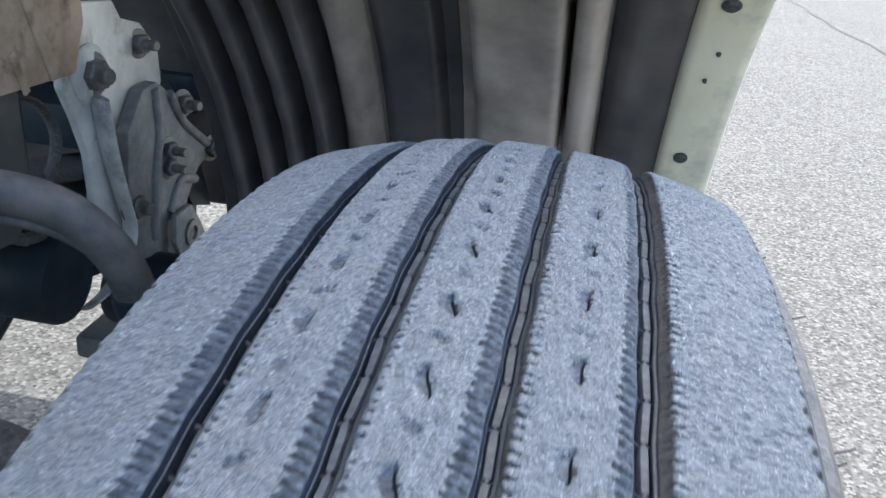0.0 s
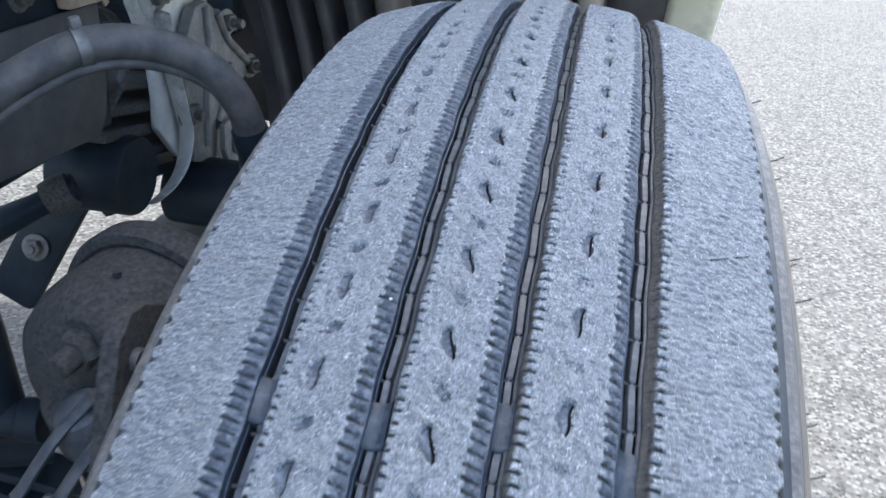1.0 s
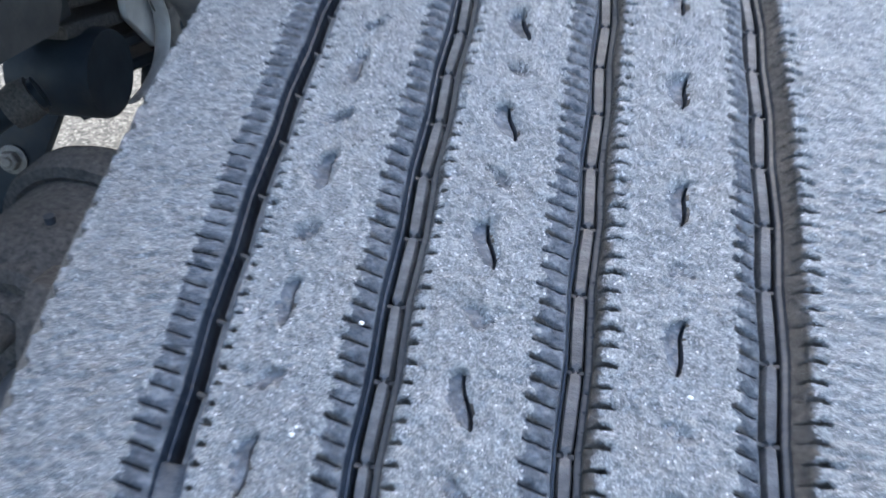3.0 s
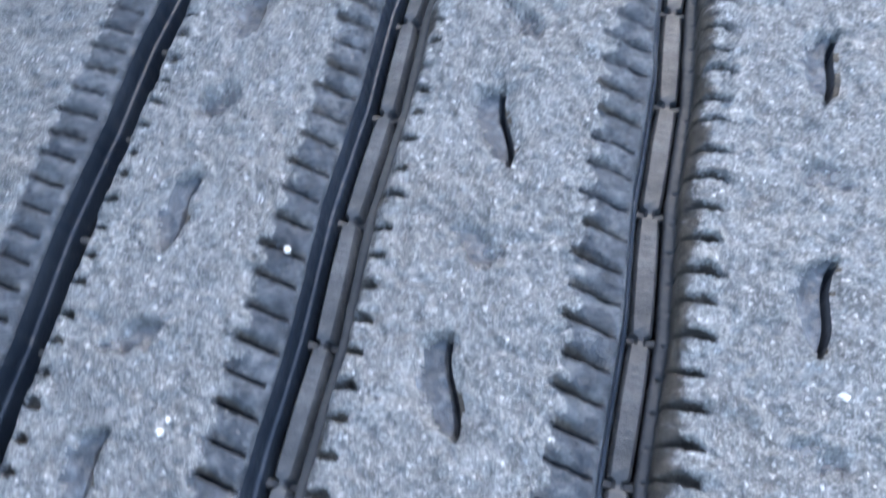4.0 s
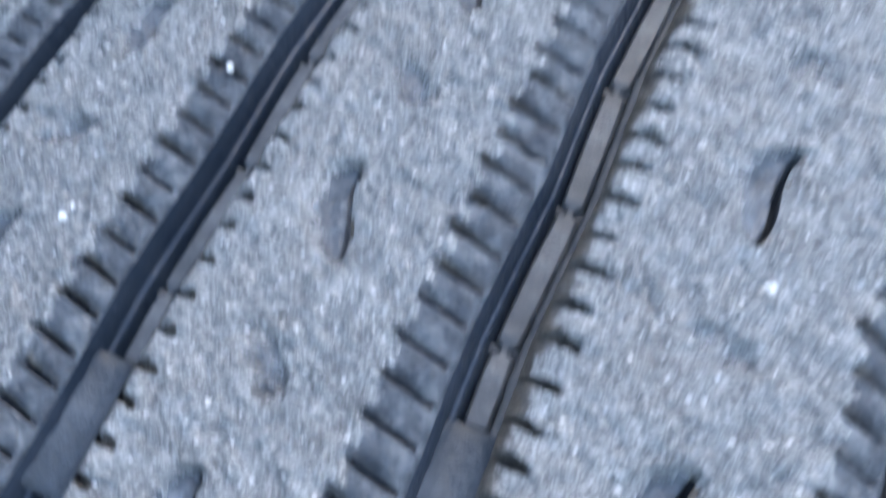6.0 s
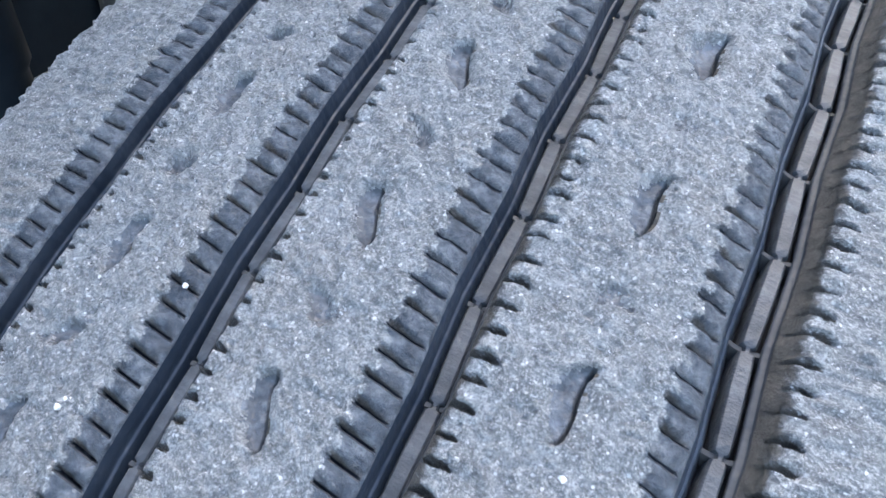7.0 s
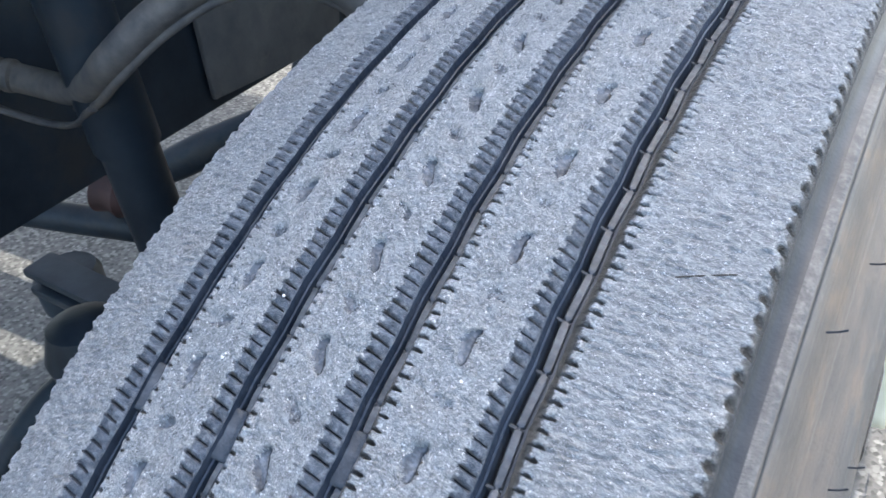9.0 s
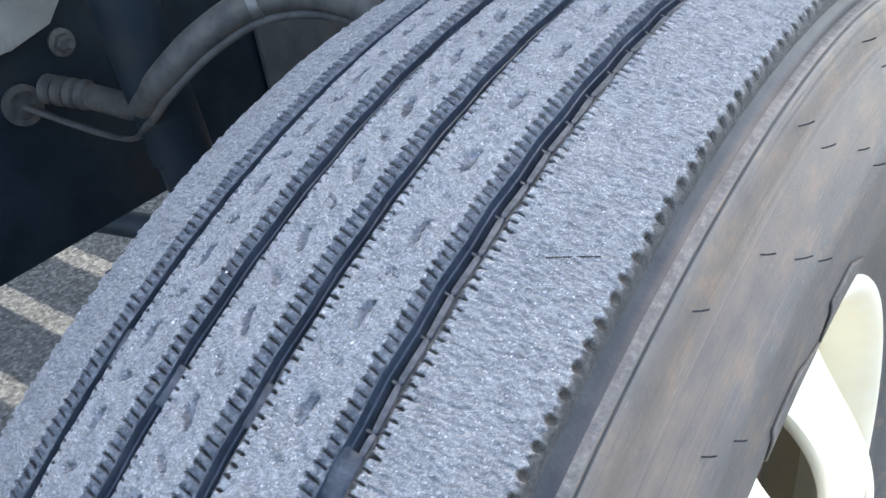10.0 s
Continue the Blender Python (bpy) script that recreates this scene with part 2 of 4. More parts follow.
HOSE = plain("dusty_hose_rubber", (0.046, 0.046, 0.048), (0.112, 0.104, 0.096), 75, 0.65, 0, 0.6, 0.0010, 0.4, (0.11, 0.095, 0.08))
CHIP = plain("pale_stone_chip", (0.80, 0.80, 0.79), (0.88, 0.88, 0.87), 400, 0.5)
RED = plain("dull_red_rubber", (0.018, 0.006, 0.006), (0.040, 0.012, 0.011), 40, 0.7)


def ground_material():
    m = Mat("worn_aggregate_concrete")
    big = m.noise(0.8, 4)
    mid = m.noise(14, 4)
    stones = m.voronoi((125, 125, 125), "Color")
    cell = m.voronoi((125, 125, 125))
    fine = m.noise(320, 3)
    tone = m.t.nodes.new("ShaderNodeSeparateColor")
    m.link(stones, tone.inputs[0])
    col = m.ramp(tone.outputs[0], [(0.05, (0.024, 0.025, 0.026)), (0.35, (0.054, 0.055, 0.056)), (0.62, (0.100, 0.101, 0.100)), (0.95, (0.190, 0.190, 0.186))])
    col = m.mix(m.ramp(cell, [(0.45, 0.0), (0.75, 0.7)]), col, (0.09, 0.089, 0.086))
    col = m.mix(m.ramp(mid, [(0.35, 0.0), (0.75, 0.22)]), col, (0.20, 0.198, 0.190))
    col = m.mix(m.ramp(big, [(0.45, 0.0), (0.8, 0.3)]), col, (0.15, 0.149, 0.144))
    n = m.bump(cell, 0.35, 0.002)
    n = m.bump(fine, 0.4, 0.001, n)
    return m.done(col, 0.85, n, spec=0.3)


GROUND = ground_material()
CRACK = plain("dirty_crack", (0.05, 0.05, 0.05), (0.11, 0.11, 0.108), 60, 0.9)


# ---- mesh helpers ----
def grid_mesh(name, pts, mats, index=None, loop_rows=False, loop_cols=False, smooth=True, masks=None):
    """A mesh from an array of places, rows x columns x 3; index picks the material of each quad; masks are stored on the points."""
    nr, nc = pts.shape[:2]
    i = np.arange(nr if loop_rows else nr - 1)[:, None]
    j = np.arange(nc if loop_cols else nc - 1)[None, :]
    i2, j2 = (i + 1) % nr, (j + 1) % nc
    quads = np.stack(np.broadcast_arrays(i * nc + j, i * nc + j2, i2 * nc + j2, i2 * nc + j), -1).reshape(-1, 4)
    me = bpy.data.meshes.new(name)
    me.vertices.add(nr * nc)
    me.vertices.foreach_set("co", np.ascontiguousarray(pts, dtype=np.float32).ravel())
    me.loops.add(quads.size)
    me.loops.foreach_set("vertex_index", quads.astype(np.int32).ravel())
    me.polygons.add(len(quads))
    me.polygons.foreach_set("loop_start", np.arange(0, quads.size, 4, dtype=np.int32))
    for mat in mats:
        me.materials.append(mat)
    if index is not None:
        me.polygons.foreach_set("material_index", np.ascontiguousarray(index, dtype=np.int32).ravel())
    me.update(calc_edges=True)
    for key, values in (masks or {}).items():
        me.attributes.new(key, "FLOAT", "POINT").data.foreach_set("value", np.ascontiguousarray(values, dtype=np.float32).ravel())
    if smooth:
        me.polygons.foreach_set("use_smooth", np.ones(len(quads), dtype=bool))
    return me


def child(ob, parent, label=""):
    ob.parent = parent
    return tagged(ob, label)


def part(name, bm, material, parent, label="", smooth=True, m=None):
    me = bpy.data.meshes.new(name)
    bmesh.ops.recalc_face_normals(bm, faces=bm.faces)
    bm.to_mesh(me)
    bm.free()
    me.materials.append(material)
    if smooth:
        for p in me.polygons:
            p.use_smooth = True
        me.set_sharp_from_angle(angle=radians(38))
    ob = new(name, me)
    if m is not None:
        ob.matrix_basis = m
    if parent is not None:
        ob.parent = parent
    return tagged(ob, label)


def thing(name, label, category, group="", kind="", at=(0, 0, 0)):
    ob = new(name)
    ob.location = at
    ob.empty_display_size = 0.05
    return tagged(ob, label, category, group, kind)


def shift(bm, verts, m):
    bmesh.ops.transform(bm, matrix=m, verts=verts)


def box(bm, size, m, bevel=0.002):
    r = bmesh.ops.create_cube(bm, size=1.0)["verts"]
    bmesh.ops.scale(bm, vec=size, verts=r)
    if bevel:
        edges = list({e for v in r for e in v.link_edges})
        out = bmesh.ops.bevel(bm, geom=edges, offset=bevel, segments=2, affect="EDGES", profile=0.6)
        r = [v for v in out["verts"]]
    shift(bm, r, m)


def lathe(bm, prof, m=None, seg=32, cap=True):
    """Revolves (radius, height) pairs about z."""
    rings = []
    for r, h in prof:
        rings.append([bm.verts.new((r * math.cos(a), r * math.sin(a), h)) for a in (2 * math.pi * k / seg for k in range(seg))])
    for a, b in zip(rings, rings[1:]):
        for k in range(seg):
            bm.faces.new((a[k], a[(k + 1) % seg], b[(k + 1) % seg], b[k]))
    if cap:
        bm.faces.new(rings[0][::-1])
        bm.faces.new(rings[-1])
    if m is not None:
        shift(bm, [v for ring in rings for v in ring], m)


def smooth_path(points, steps=8):
    """A Catmull-Rom curve through the points."""
    p = [Vector(q) for q in points]
    p = [p[0] * 2 - p[1], *p, p[-1] * 2 - p[-2]]
    out = []
    for k in range(1, len(p) - 2):
        for s in range(steps):
            u = s / steps
            a, b, c, d = p[k - 1 : k + 3]
            out.append(0.5 * (2 * b + (c - a) * u + (2 * a - 5 * b + 4 * c - d) * u * u + (3 * b - a - 3 * c + d) * u ** 3))
    out.append(p[-2])
    return out


def tube(bm, points, radius, seg=16, steps=8, flat=1.0):
    pts = smooth_path(points, steps) if steps > 1 else [Vector(q) for q in points]
    up = Vector((0.13, 0.21, 1)).normalized()
    rings = []
    for k, q in enumerate(pts):
        way = (pts[min(k + 1, len(pts) - 1)] - pts[max(k - 1, 0)]).normalized()
        side = way.cross(up).normalized()
        up = side.cross(way).normalized()
        r = radius(k / (len(pts) - 1)) if callable(radius) else radius
        rings.append([bm.verts.new(q + side * (r * math.cos(a)) + up * (r * flat * math.sin(a))) for a in (2 * math.pi * j / seg for j in range(seg))])
    for a, b in zip(rings, rings[1:]):
        for j in range(seg):
            bm.faces.new((a[j], a[(j + 1) % seg], b[(j + 1) % seg], b[j]))
    bm.faces.new(rings[0][::-1])
    bm.faces.new(rings[-1])


def plate(bm, outline, thick, m, bevel=0.0015):
    """A flat plate: outline in x, y; thick along z."""
    before = set(bm.verts)
    vs = [bm.verts.new((x, y, 0)) for x, y in outline]
    f = bm.faces.new(vs)
    r = bmesh.ops.extrude_face_region(bm, geom=[f])
    top = [v for v in r["geom"] if isinstance(v, bmesh.types.BMVert)]
    bmesh.ops.translate(bm, vec=(0, 0, thick), verts=top)
    mine = [v for v in bm.verts if v not in before]
    if bevel:
        bmesh.ops.bevel(bm, geom=list({e for v in mine for e in v.link_edges}), offset=bevel, segments=2, affect="EDGES", profile=0.6)
    shift(bm, [v for v in bm.verts if v not in before], m)


def toward(at, way):
    """A pose at a place with z along way."""
    return Matrix.Translation(at) @ Vector(way).to_track_quat("Z", "Y").to_matrix().to_4x4()


def bolt(parent, at, way, r=0.008, length=0.014, name="bolt"):
    bm = bmesh.new()
    lathe(bm, [(r * 1.7, 0), (r * 1.7, 0.0022), (r * 1.55, 0.0026)], None, 20)
    lathe(bm, [(r * 1.16, 0.0026), (r * 1.16, r * 1.1), (r * 1.02, r * 1.25)], None, 6)
    lathe(bm, [(r * 0.6, r * 1.2), (r * 0.6, length), (r * 0.48, length + 0.0015)], None, 14)
    return part(name, bm, BOLT, parent, "", True, toward(at, way))


# ---- ground ----
ground_bm = bmesh.new()
bmesh.ops.create_grid(ground_bm, x_segments=40, y_segments=40, size=300)
ground = part("ground", ground_bm, GROUND, None, "sunlit pale grey concrete yard with exposed aggregate")
tagged(ground, category="ground", kind="structure")

# a thin weathered crack across the concrete
bm = bmesh.new()
rows = []
for q in range(40):
    u = q / 39
    wob = 0.03 * math.sin(11 * u) + 0.015 * math.sin(37 * u + 1)
    c = Vector((1.70 + 0.45 * u + wob, 9.6 - 5.2 * u, 0.004))
    w = 0.012 + 0.006 * math.sin(53 * u)
    rows.append([bm.verts.new(c + Vector((-w, 0, 0))), bm.verts.new(c + Vector((0, 0, 0.001))), bm.verts.new(c + Vector((w, 0, 0)))])
for a, b in zip(rows, rows[1:]):
    for i in range(2):
        bm.faces.new((a[i], a[i + 1], b[i + 1], b[i]))
part("crack_filler", bm, CRACK, ground, "thin grey crack line")

# ---- the wheel ----
R0, CROWN = 0.46318, 1.9893
AXLE = Vector((0, 0, 0.4450))
TILT_T = 0.15708
PITCH = 0.0624
NOTCH = 0.00733
DEPTH = 10.4

wheel = thing("truck_wheel", "truck wheel with worn five-rib tyre on white steel rim", "wheel", at=AXLE)
wheel.rotation_euler = (TILT_T, 0, 0)

rng = np.random.default_rng(7)
LATTICE = rng.random((512, 512))
JIT = rng.random((12, 1024))


def field(a, b, shift_by=0):
    """Smooth value noise, -1 to 1, with cells of one unit."""
    ia, ib = np.floor(a).astype(int), np.floor(b).astype(int)
    fa, fb = a - ia, b - ib
    fa, fb = fa * fa * (3 - 2 * fa), fb * fb * (3 - 2 * fb)
    ia, ib = ia + 17 * shift_by, ib + 31 * shift_by
    g = lambda p, q: LATTICE[p % 512, q % 512]
    v = (g(ia, ib) * (1 - fa) + g(ia + 1, ib) * fa) * (1 - fb) + (g(ia, ib + 1) * (1 - fa) + g(ia + 1, ib + 1) * fa) * fb
    return 2 * v - 1


def on_tyre(theta, x_mm, depth_mm):
    """Places on the tyre: the angle round the axle, across it, and the depth below the crown line."""
    x = x_mm * 0.001
    r = R0 - CROWN * x * x - depth_mm * 0.001
    return np.stack([x + 0 * theta, -r * np.sin(theta), r * np.cos(theta)], -1)


def step(v, a, b):
    u = np.clip((v - a) / (b - a), 0, 1)
    return u * u * (3 - 2 * u)


GROOVES = {-47.5: 0.2900, -16.5: 0.2790, 15.4: 0.2665, 47.7: 0.2510}
BARS = {-47.5: (0.3170, 0.3470), -16.5: (0.3255, 0.3545), 15.4: (0.3128, 0.3430), 47.7: (0.3265, 0.3565)}


def zigzag(theta, groove):
    """The gentle zigzag of a groove and its stone ejectors, in millimetres."""
    u = (theta - GROOVES[groove]) / PITCH
    return 0.55 * (np.abs(2 * (u - np.floor(u)) - 1) - 0.5)


def bevel_width(top, foot):
    return foot - top - 1.0


def edge_profile(kind, top, foot):
    """Half a rib's edge from the flat top down to the groove floor: across, depth."""
    w = bevel_width(top, foot)
    if kind == "bevel":
        # a worn bevel that carries the fine cuts, then the ledged groove wall
        ring = [(top - 0.4, 0), (top + 0.16 * w, 0.10), (top + 0.48 * w, 0.40), (top + 0.82 * w, 0.95), (top + w, 1.4), (top + w + 0.25, 2.2), (foot - 0.65, 3.2), (foot - 0.6, 4.4), (foot - 0.2, 4.8), (foot - 0.1, 6.4), (foot, DEPTH + 0.3)]
    elif kind == "square":
        ring = [(top - 0.4, 0), (top + 0.5, 0.10), (top + 1.0, 0.35), (foot - 0.55, 1.1), (foot - 0.2, 2.6), (foot - 0.05, 5.0), (foot, DEPTH + 0.3)]
    elif kind == "soft":
        ring = [(top - 0.4, 0), (top + 0.5, 0.2), (top + 1.1, 0.8), (top + 1.6, 1.8), (top + 2.0, 3.6), (foot - 1.2, 4.3), (foot - 0.3, 4.7), (foot - 0.15, 6.4), (foot, DEPTH + 0.3)]
    elif kind == "slope":
        ring = [(top - 0.4, 0), (top + 0.7, 0.15), (top + 1.6, 0.7), (top + 2.4, 1.8), (foot - 1.3, 3.6), (foot - 1.15, 4.6), (foot - 0.2, 5.0), (foot - 0.1, 6.4), (foot, DEPTH + 0.3)]
    else:
        ring = [(top - 0.4, 0), (top + 0.25, 0.3), (top + 0.7, 1.1), (foot - 0.2, 3.0), (foot, DEPTH + 0.3)]
    c = smooth_path([(x, d, 0) for x, d in ring], 5)
    return [(q.x, q.y) for q in c]


def rib_rows(seed, near, far):
    """Angles for the rows of a rib: three lie in each fine cut, the rest between."""
    rows = []
    mm = 1 / (R0 * 1000)
    for k in range(int(-0.52 / NOTCH), int(0.53 / NOTCH)):
        c0 = (k + 0.5 + 0.16 * (JIT[seed][k % 1024] - 0.5)) * NOTCH
        c1 = (k + 1.5 + 0.16 * (JIT[seed][(k + 1) % 1024] - 0.5)) * NOTCH
        n = int((c1 - c0) / (near if 0.14 < c0 < 0.42 else far))
        rows += [c0 - 0.20 * mm, c0 - 0.08 * mm, c0 + 0.08 * mm, c0 + 0.20 * mm]
        rows += list(np.linspace(c0 + 0.20 * mm, c1 - 0.20 * mm, n)[1:-1])
    return np.concatenate([np.array(rows), np.arange(0.54, 2 * math.pi - 0.53, 0.02)])


def rib_mesh(name, centre, left, right, seed, sipes=None, shoulder=0, grooves=(None, None)):
    """left, right: (kind of edge, half width of the top, half width of the foot), in millimetres."""
    lp, rp = edge_profile(*left), edge_profile(*right)
    half_l, half_r = left[1], right[1]
    flat = np.arange(-half_l, half_r, 0.42 if shoulder else 0.36)[2:-1]
    if sipes is not None:
        flat = np.concatenate([flat[flat < -1.9], np.arange(-1.7, 0.35, 0.25), [0.42, 0.54, 0.66, 0.78, 0.90, 1.02, 1.15], flat[flat > 1.3]])
    prof = [(-x, d) for x, d in lp[::-1]] + [(v, 0.0) for v in flat if -half_l + 0.5 < v < half_r - 0.5] + rp
    px = np.array([p[0] for p in prof])
    pd = np.array([p[1] for p in prof])
    tx, td = np.gradient(px), np.gradient(pd)
    ln = np.hypot(tx, td)
    nx, nd = td / ln, -tx / ln
    row = (rib_rows(seed, 0.00046, 0.0009) if not shoulder else rib_rows(seed, 0.0006, 0.0007))[:, None]
    live = np.clip((row + 0.52) / 0.02, 0, 1) * np.clip((0.53 - row) / 0.02, 0, 1)
    X = px[None, :] + 0 * row
    D = pd[None, :] + 0 * row
    out_r, out_l = X - half_r, -X - half_l
    # the cuts lean, and the rows lean with them
    th = row + live * 0.00042 * (np.clip(out_r, -2, 5) + 2) * (shoulder <= 0) + live * 0.0002 * (np.clip(out_l, -2, 5) + 2) * (shoulder >= 0)
    s = th * R0 * 1000
    if sipes is not None:
        first, dim, lean_d, patch, dark = sipes
        k = np.round((row - first) / PITCH)
        v = (row - first - k * PITCH) * R0 * 1000
        kk = k.astype(int)
        j1 = JIT[(seed + 2) % 12][kk % 1024] - 0.5
        j2 = JIT[(seed + 3) % 12][kk % 1024]
        slot = 0.5 * j1 + lean_d * v + 0.42 * np.sin(v / 4.4 * 2.6)
        X = X + slot * (1 - step(np.abs(v), 5.0, 9.5)) * (1 - step(np.abs(X - 0.7), 3.0, 8.5)) * live
    W = centre + X
    wall = step(np.maximum(out_r, out_l), -0.6, 0.8)
    rag = field(s / 1.3, W / 1.3, seed + 7) + 0.6 * field(s / 0.55, W / 0.55, seed + 8)
    # grain of the worn surface, in millimetres
    if shoulder:
        e = 0.42 * field(s / 0.85 + 0.16 * W, W / 2.4, seed) + 0.36 * field(s / 0.95 + 0.10 * W, W / 1.5, seed + 1) + 0.10 * field(s / 0.7, W / 0.9, seed + 3)
        e = e + 0.14 * field(s / 9, W / 9, seed + 2)
    else:
        e = 0.32 * field(s / 0.6, W / 0.6, seed) + 0.27 * field(s / 1.4, W / 1.4, seed + 1) + 0.24 * field(s / 4, W / 3.4, seed + 2)
        e = e + 0.25 * np.maximum(field(s / 2.3, W / 2.3, seed + 11), 0) ** 2 * 2
    e = e * (1 - 0.85 * wall)
    index = np.zeros(X.shape, dtype=np.int32)
    lobe = np.cos(2 * math.pi * (row / NOTCH - 0.5)) * -1
    grit = field(s / 0.33, W / 0.33, seed + 13)
    bare_l = step(out_l + 0.6 * rag + 0.3 * grit, -0.2, 2.2)
    bare_r = step(out_r + 0.6 * rag + 0.3 * grit - 0.45 * lobe, -0.9, 1.0)
    bare = np.maximum(bare_l, bare_r)
    dusty = bare_l * (left[0] in ("slope", "soft")) + 0.7 * (left[0] == "outer") * bare_l + 0.7 * (right[0] == "outer") * bare_r
    index = np.where((D < 0.4) & (bare < 0.3) & (np.maximum(out_l, out_r) + 1.2 * rag > -1.0), 4, index)
    for side, kind in ((-1, left[0]), (1, right[0])):
        across = out_r if side > 0 else out_l
        k = np.floor(row / NOTCH).astype(int)
        f = row / NOTCH - k
        j1 = JIT[seed][k % 1024]
        j3 = JIT[(seed + 6) % 12][k % 1024]
        j4 = JIT[(seed + 4) % 12][k % 1024]
        off = (f - 0.5 - 0.16 * (j1 - 0.5)) * NOTCH * R0 * 1000
        if kind == "bevel":
            near_cut = np.abs(off) < 0.1
            w = bevel_width(*(right if side > 0 else left)[1:])
            far = w if w < 5 else 0.86 * w
            reach = step(across, -1.5 + 1.4 * j3, -0.7 + 1.4 * j3) * (1 - step(across, far - 0.5 + 0.4 * j4, far - 0.2 + 0.4 * j4))
            dip = np.where(off < 0, np.clip(1 + off / (0.9 + 0.6 * j3), 0, 1), np.clip(1 - off / 0.25, 0, 1)) ** 1.5
            hollow = np.where(off < 0, np.clip(1 + off / ((1.05 + 0.6 * j3) * (1 - 0.75 * step(across, 0.1 * far, 0.85 * far))), 0, 1), 0) * (1 - step(across, 0.5 * far, far))
            hollow = np.clip(hollow + 0.16 * rag * (hollow > 0.05), 0, 1)
            bead = np.clip(1 - np.abs(off) / (0.5 * NOTCH * R0 * 1000), 0, 1) ** 2
            e = e + 0.42 * bead * step(across, -0.6, 0.5) * (1 - step(across, 0.75 * far, far))
            e = e + 0.5 * dip * reach * (0.4 + j4) + 0.4 * hollow * reach * (0.35 + j4) * (0.35 if shoulder else 1.0) + 1.6 * near_cut * reach
            e = e + 0.30 * rag * step(across, -0.8, 0.3) * (1 - step(across, 0.7 * w, w))
            # cuts coloured with dark groove rubber, the shade inside a slit
            index = np.where((np.abs(off) < 0.21) & (reach > 0.35), 1, index)
            bare = np.maximum(bare, np.maximum(dip, step(hollow, 0.1, 0.5) * (not shoulder)) * reach)
            dusty = np.maximum(dusty, np.maximum(dip, step(hollow, 0.2, 0.6) * (not shoulder)) * reach * (0.35 + 0.65 * step(j4, 0.3, 0.8)))
        elif kind in ("square", "slope", "soft"):
            long_in, long_out = {"square": (0.9 + 0.5 * j3, 1.2), "soft": (0.7 + 0.8 * j3, 2.2), "slope": (1.2 + 0.9 * j3, 3.2)}[kind]
            bite = np.where(across < 0.2, ((across - 0.2) / long_in) ** 2, ((across - 0.2) / long_out) ** 2)
            ov = off - 0.3 * (j4 - 0.5) + 0.12 * np.clip(across, -2, 4) + 0.12 * rag
            taper = 1 - 0.7 * step(across, 0.3, 0.8 * long_out)
            ov = np.where(ov > 0, ov / (0.30 * taper), ov / ((0.55 + 0.45 * j3) * taper))
            pit = np.sqrt(np.clip(1 - bite - ov ** 2 + 0.14 * rag, 0, 1))
            e = e + {"square": 1.2, "soft": 1.4, "slope": 2.0}[kind] * pit * (0.45 + 0.8 * j4) - 0.35 * step(across, -2, -0.4) * (1 - step(across, 1.0, 2.5)) * (1 - pit) * j3
            # the pit's shade is put into the colour: mask tones, darkest at one side
            bare = np.maximum(bare, step(pit, 0.15, 0.6))
            dusty = np.maximum(dusty, step(pit, 0.15, 0.6))
            index = np.where((pit > 0.35) & (ov > 0.2) & (across > -1.4), 5, index)
    if shoulder:
        # half-round bites along the outer edge
        across = out_r if shoulder > 0 else out_l
        k = np.floor(th / 0.0161).astype(int)
        f = th / 0.0161 - k
        j1 = JIT[3][k % 1024]
        pit = np.clip(1 - ((f - 0.5 - 0.2 * (j1 - 0.5)) / 0.22) ** 2 - ((across - 0.5) / (1.6 + 0.6 * j1)) ** 2 - (D / 3.4) ** 2, 0, 1)
        e = e + 1.5 * np.sqrt(pit)
        # bites are darkened in colour too, standing in for the shade inside
        bare = np.maximum(bare, step(pit, 0.0, 0.2))
        dusty = np.maximum(dusty, step(pit, 0.0, 0.2))
        index = np.where(pit > 0.35, 5, index)
    if sipes is not None:
        along = np.clip(1 - (np.abs(v) / (5.0 + 0.6 * j1)) ** 4, 0, 1)
        gap = px[None, :] - 0.72 + 0 * row
        wid = (2.3 + 0.5 * j2) * np.clip(1 - ((v + 0.4) / 5.3) ** 2, 0, 1) ** 0.7 + 0.02
        left_part = np.clip((gap + 2 * wid) / (1.1 * wid + 0.2), 0, 1) ** 1.2 * (gap < 0.26)
        right_part = 0.6 * np.clip(1 - (gap - 0.2) / (0.4 + (0.6 if dark > 0.8 else 0.4) * wid), 0, 1) * (gap >= 0.2)
        scoop = np.clip(along * 1.6, 0, 1) * np.maximum(left_part, right_part)
        cut = along * (gap > -0.33) * (gap < 0.20)
        e = e * (1 - 0.7 * np.maximum(scoop, cut)) + 3.2 * cut + 1.9 * scoop * (0.7 + 0.5 * j2) + 0.16 * rag * scoop
        v2 = (row - first - (np.floor((row - first) / PITCH) + 0.5) * PITCH) * R0 * 1000
        u1 = (X - 0.2) * math.cos(dim) + v2 * math.sin(dim)
        u2 = -(X - 0.2) * math.sin(dim) + v2 * math.cos(dim)
        dent = np.clip(1.15 - (u1 / 3.9) ** 2 - (u2 / 2.1) ** 2 + 0.22 * rag, 0, 1)
        e = e + 1.8 * patch * dent * dent
        # dents and the scoops' left side get their shade as darker rubber
        index = np.where(dent + 0.30 * rag + 0.45 * grit > dark + 0.12, 6, index)
        index = np.where((scoop + 0.25 * rag + 0.15 * grit > 0.5) & (gap < 0), 2, index)
        index = np.where((scoop + 0.25 * rag > 0.6) & (gap > 0), 3, index)
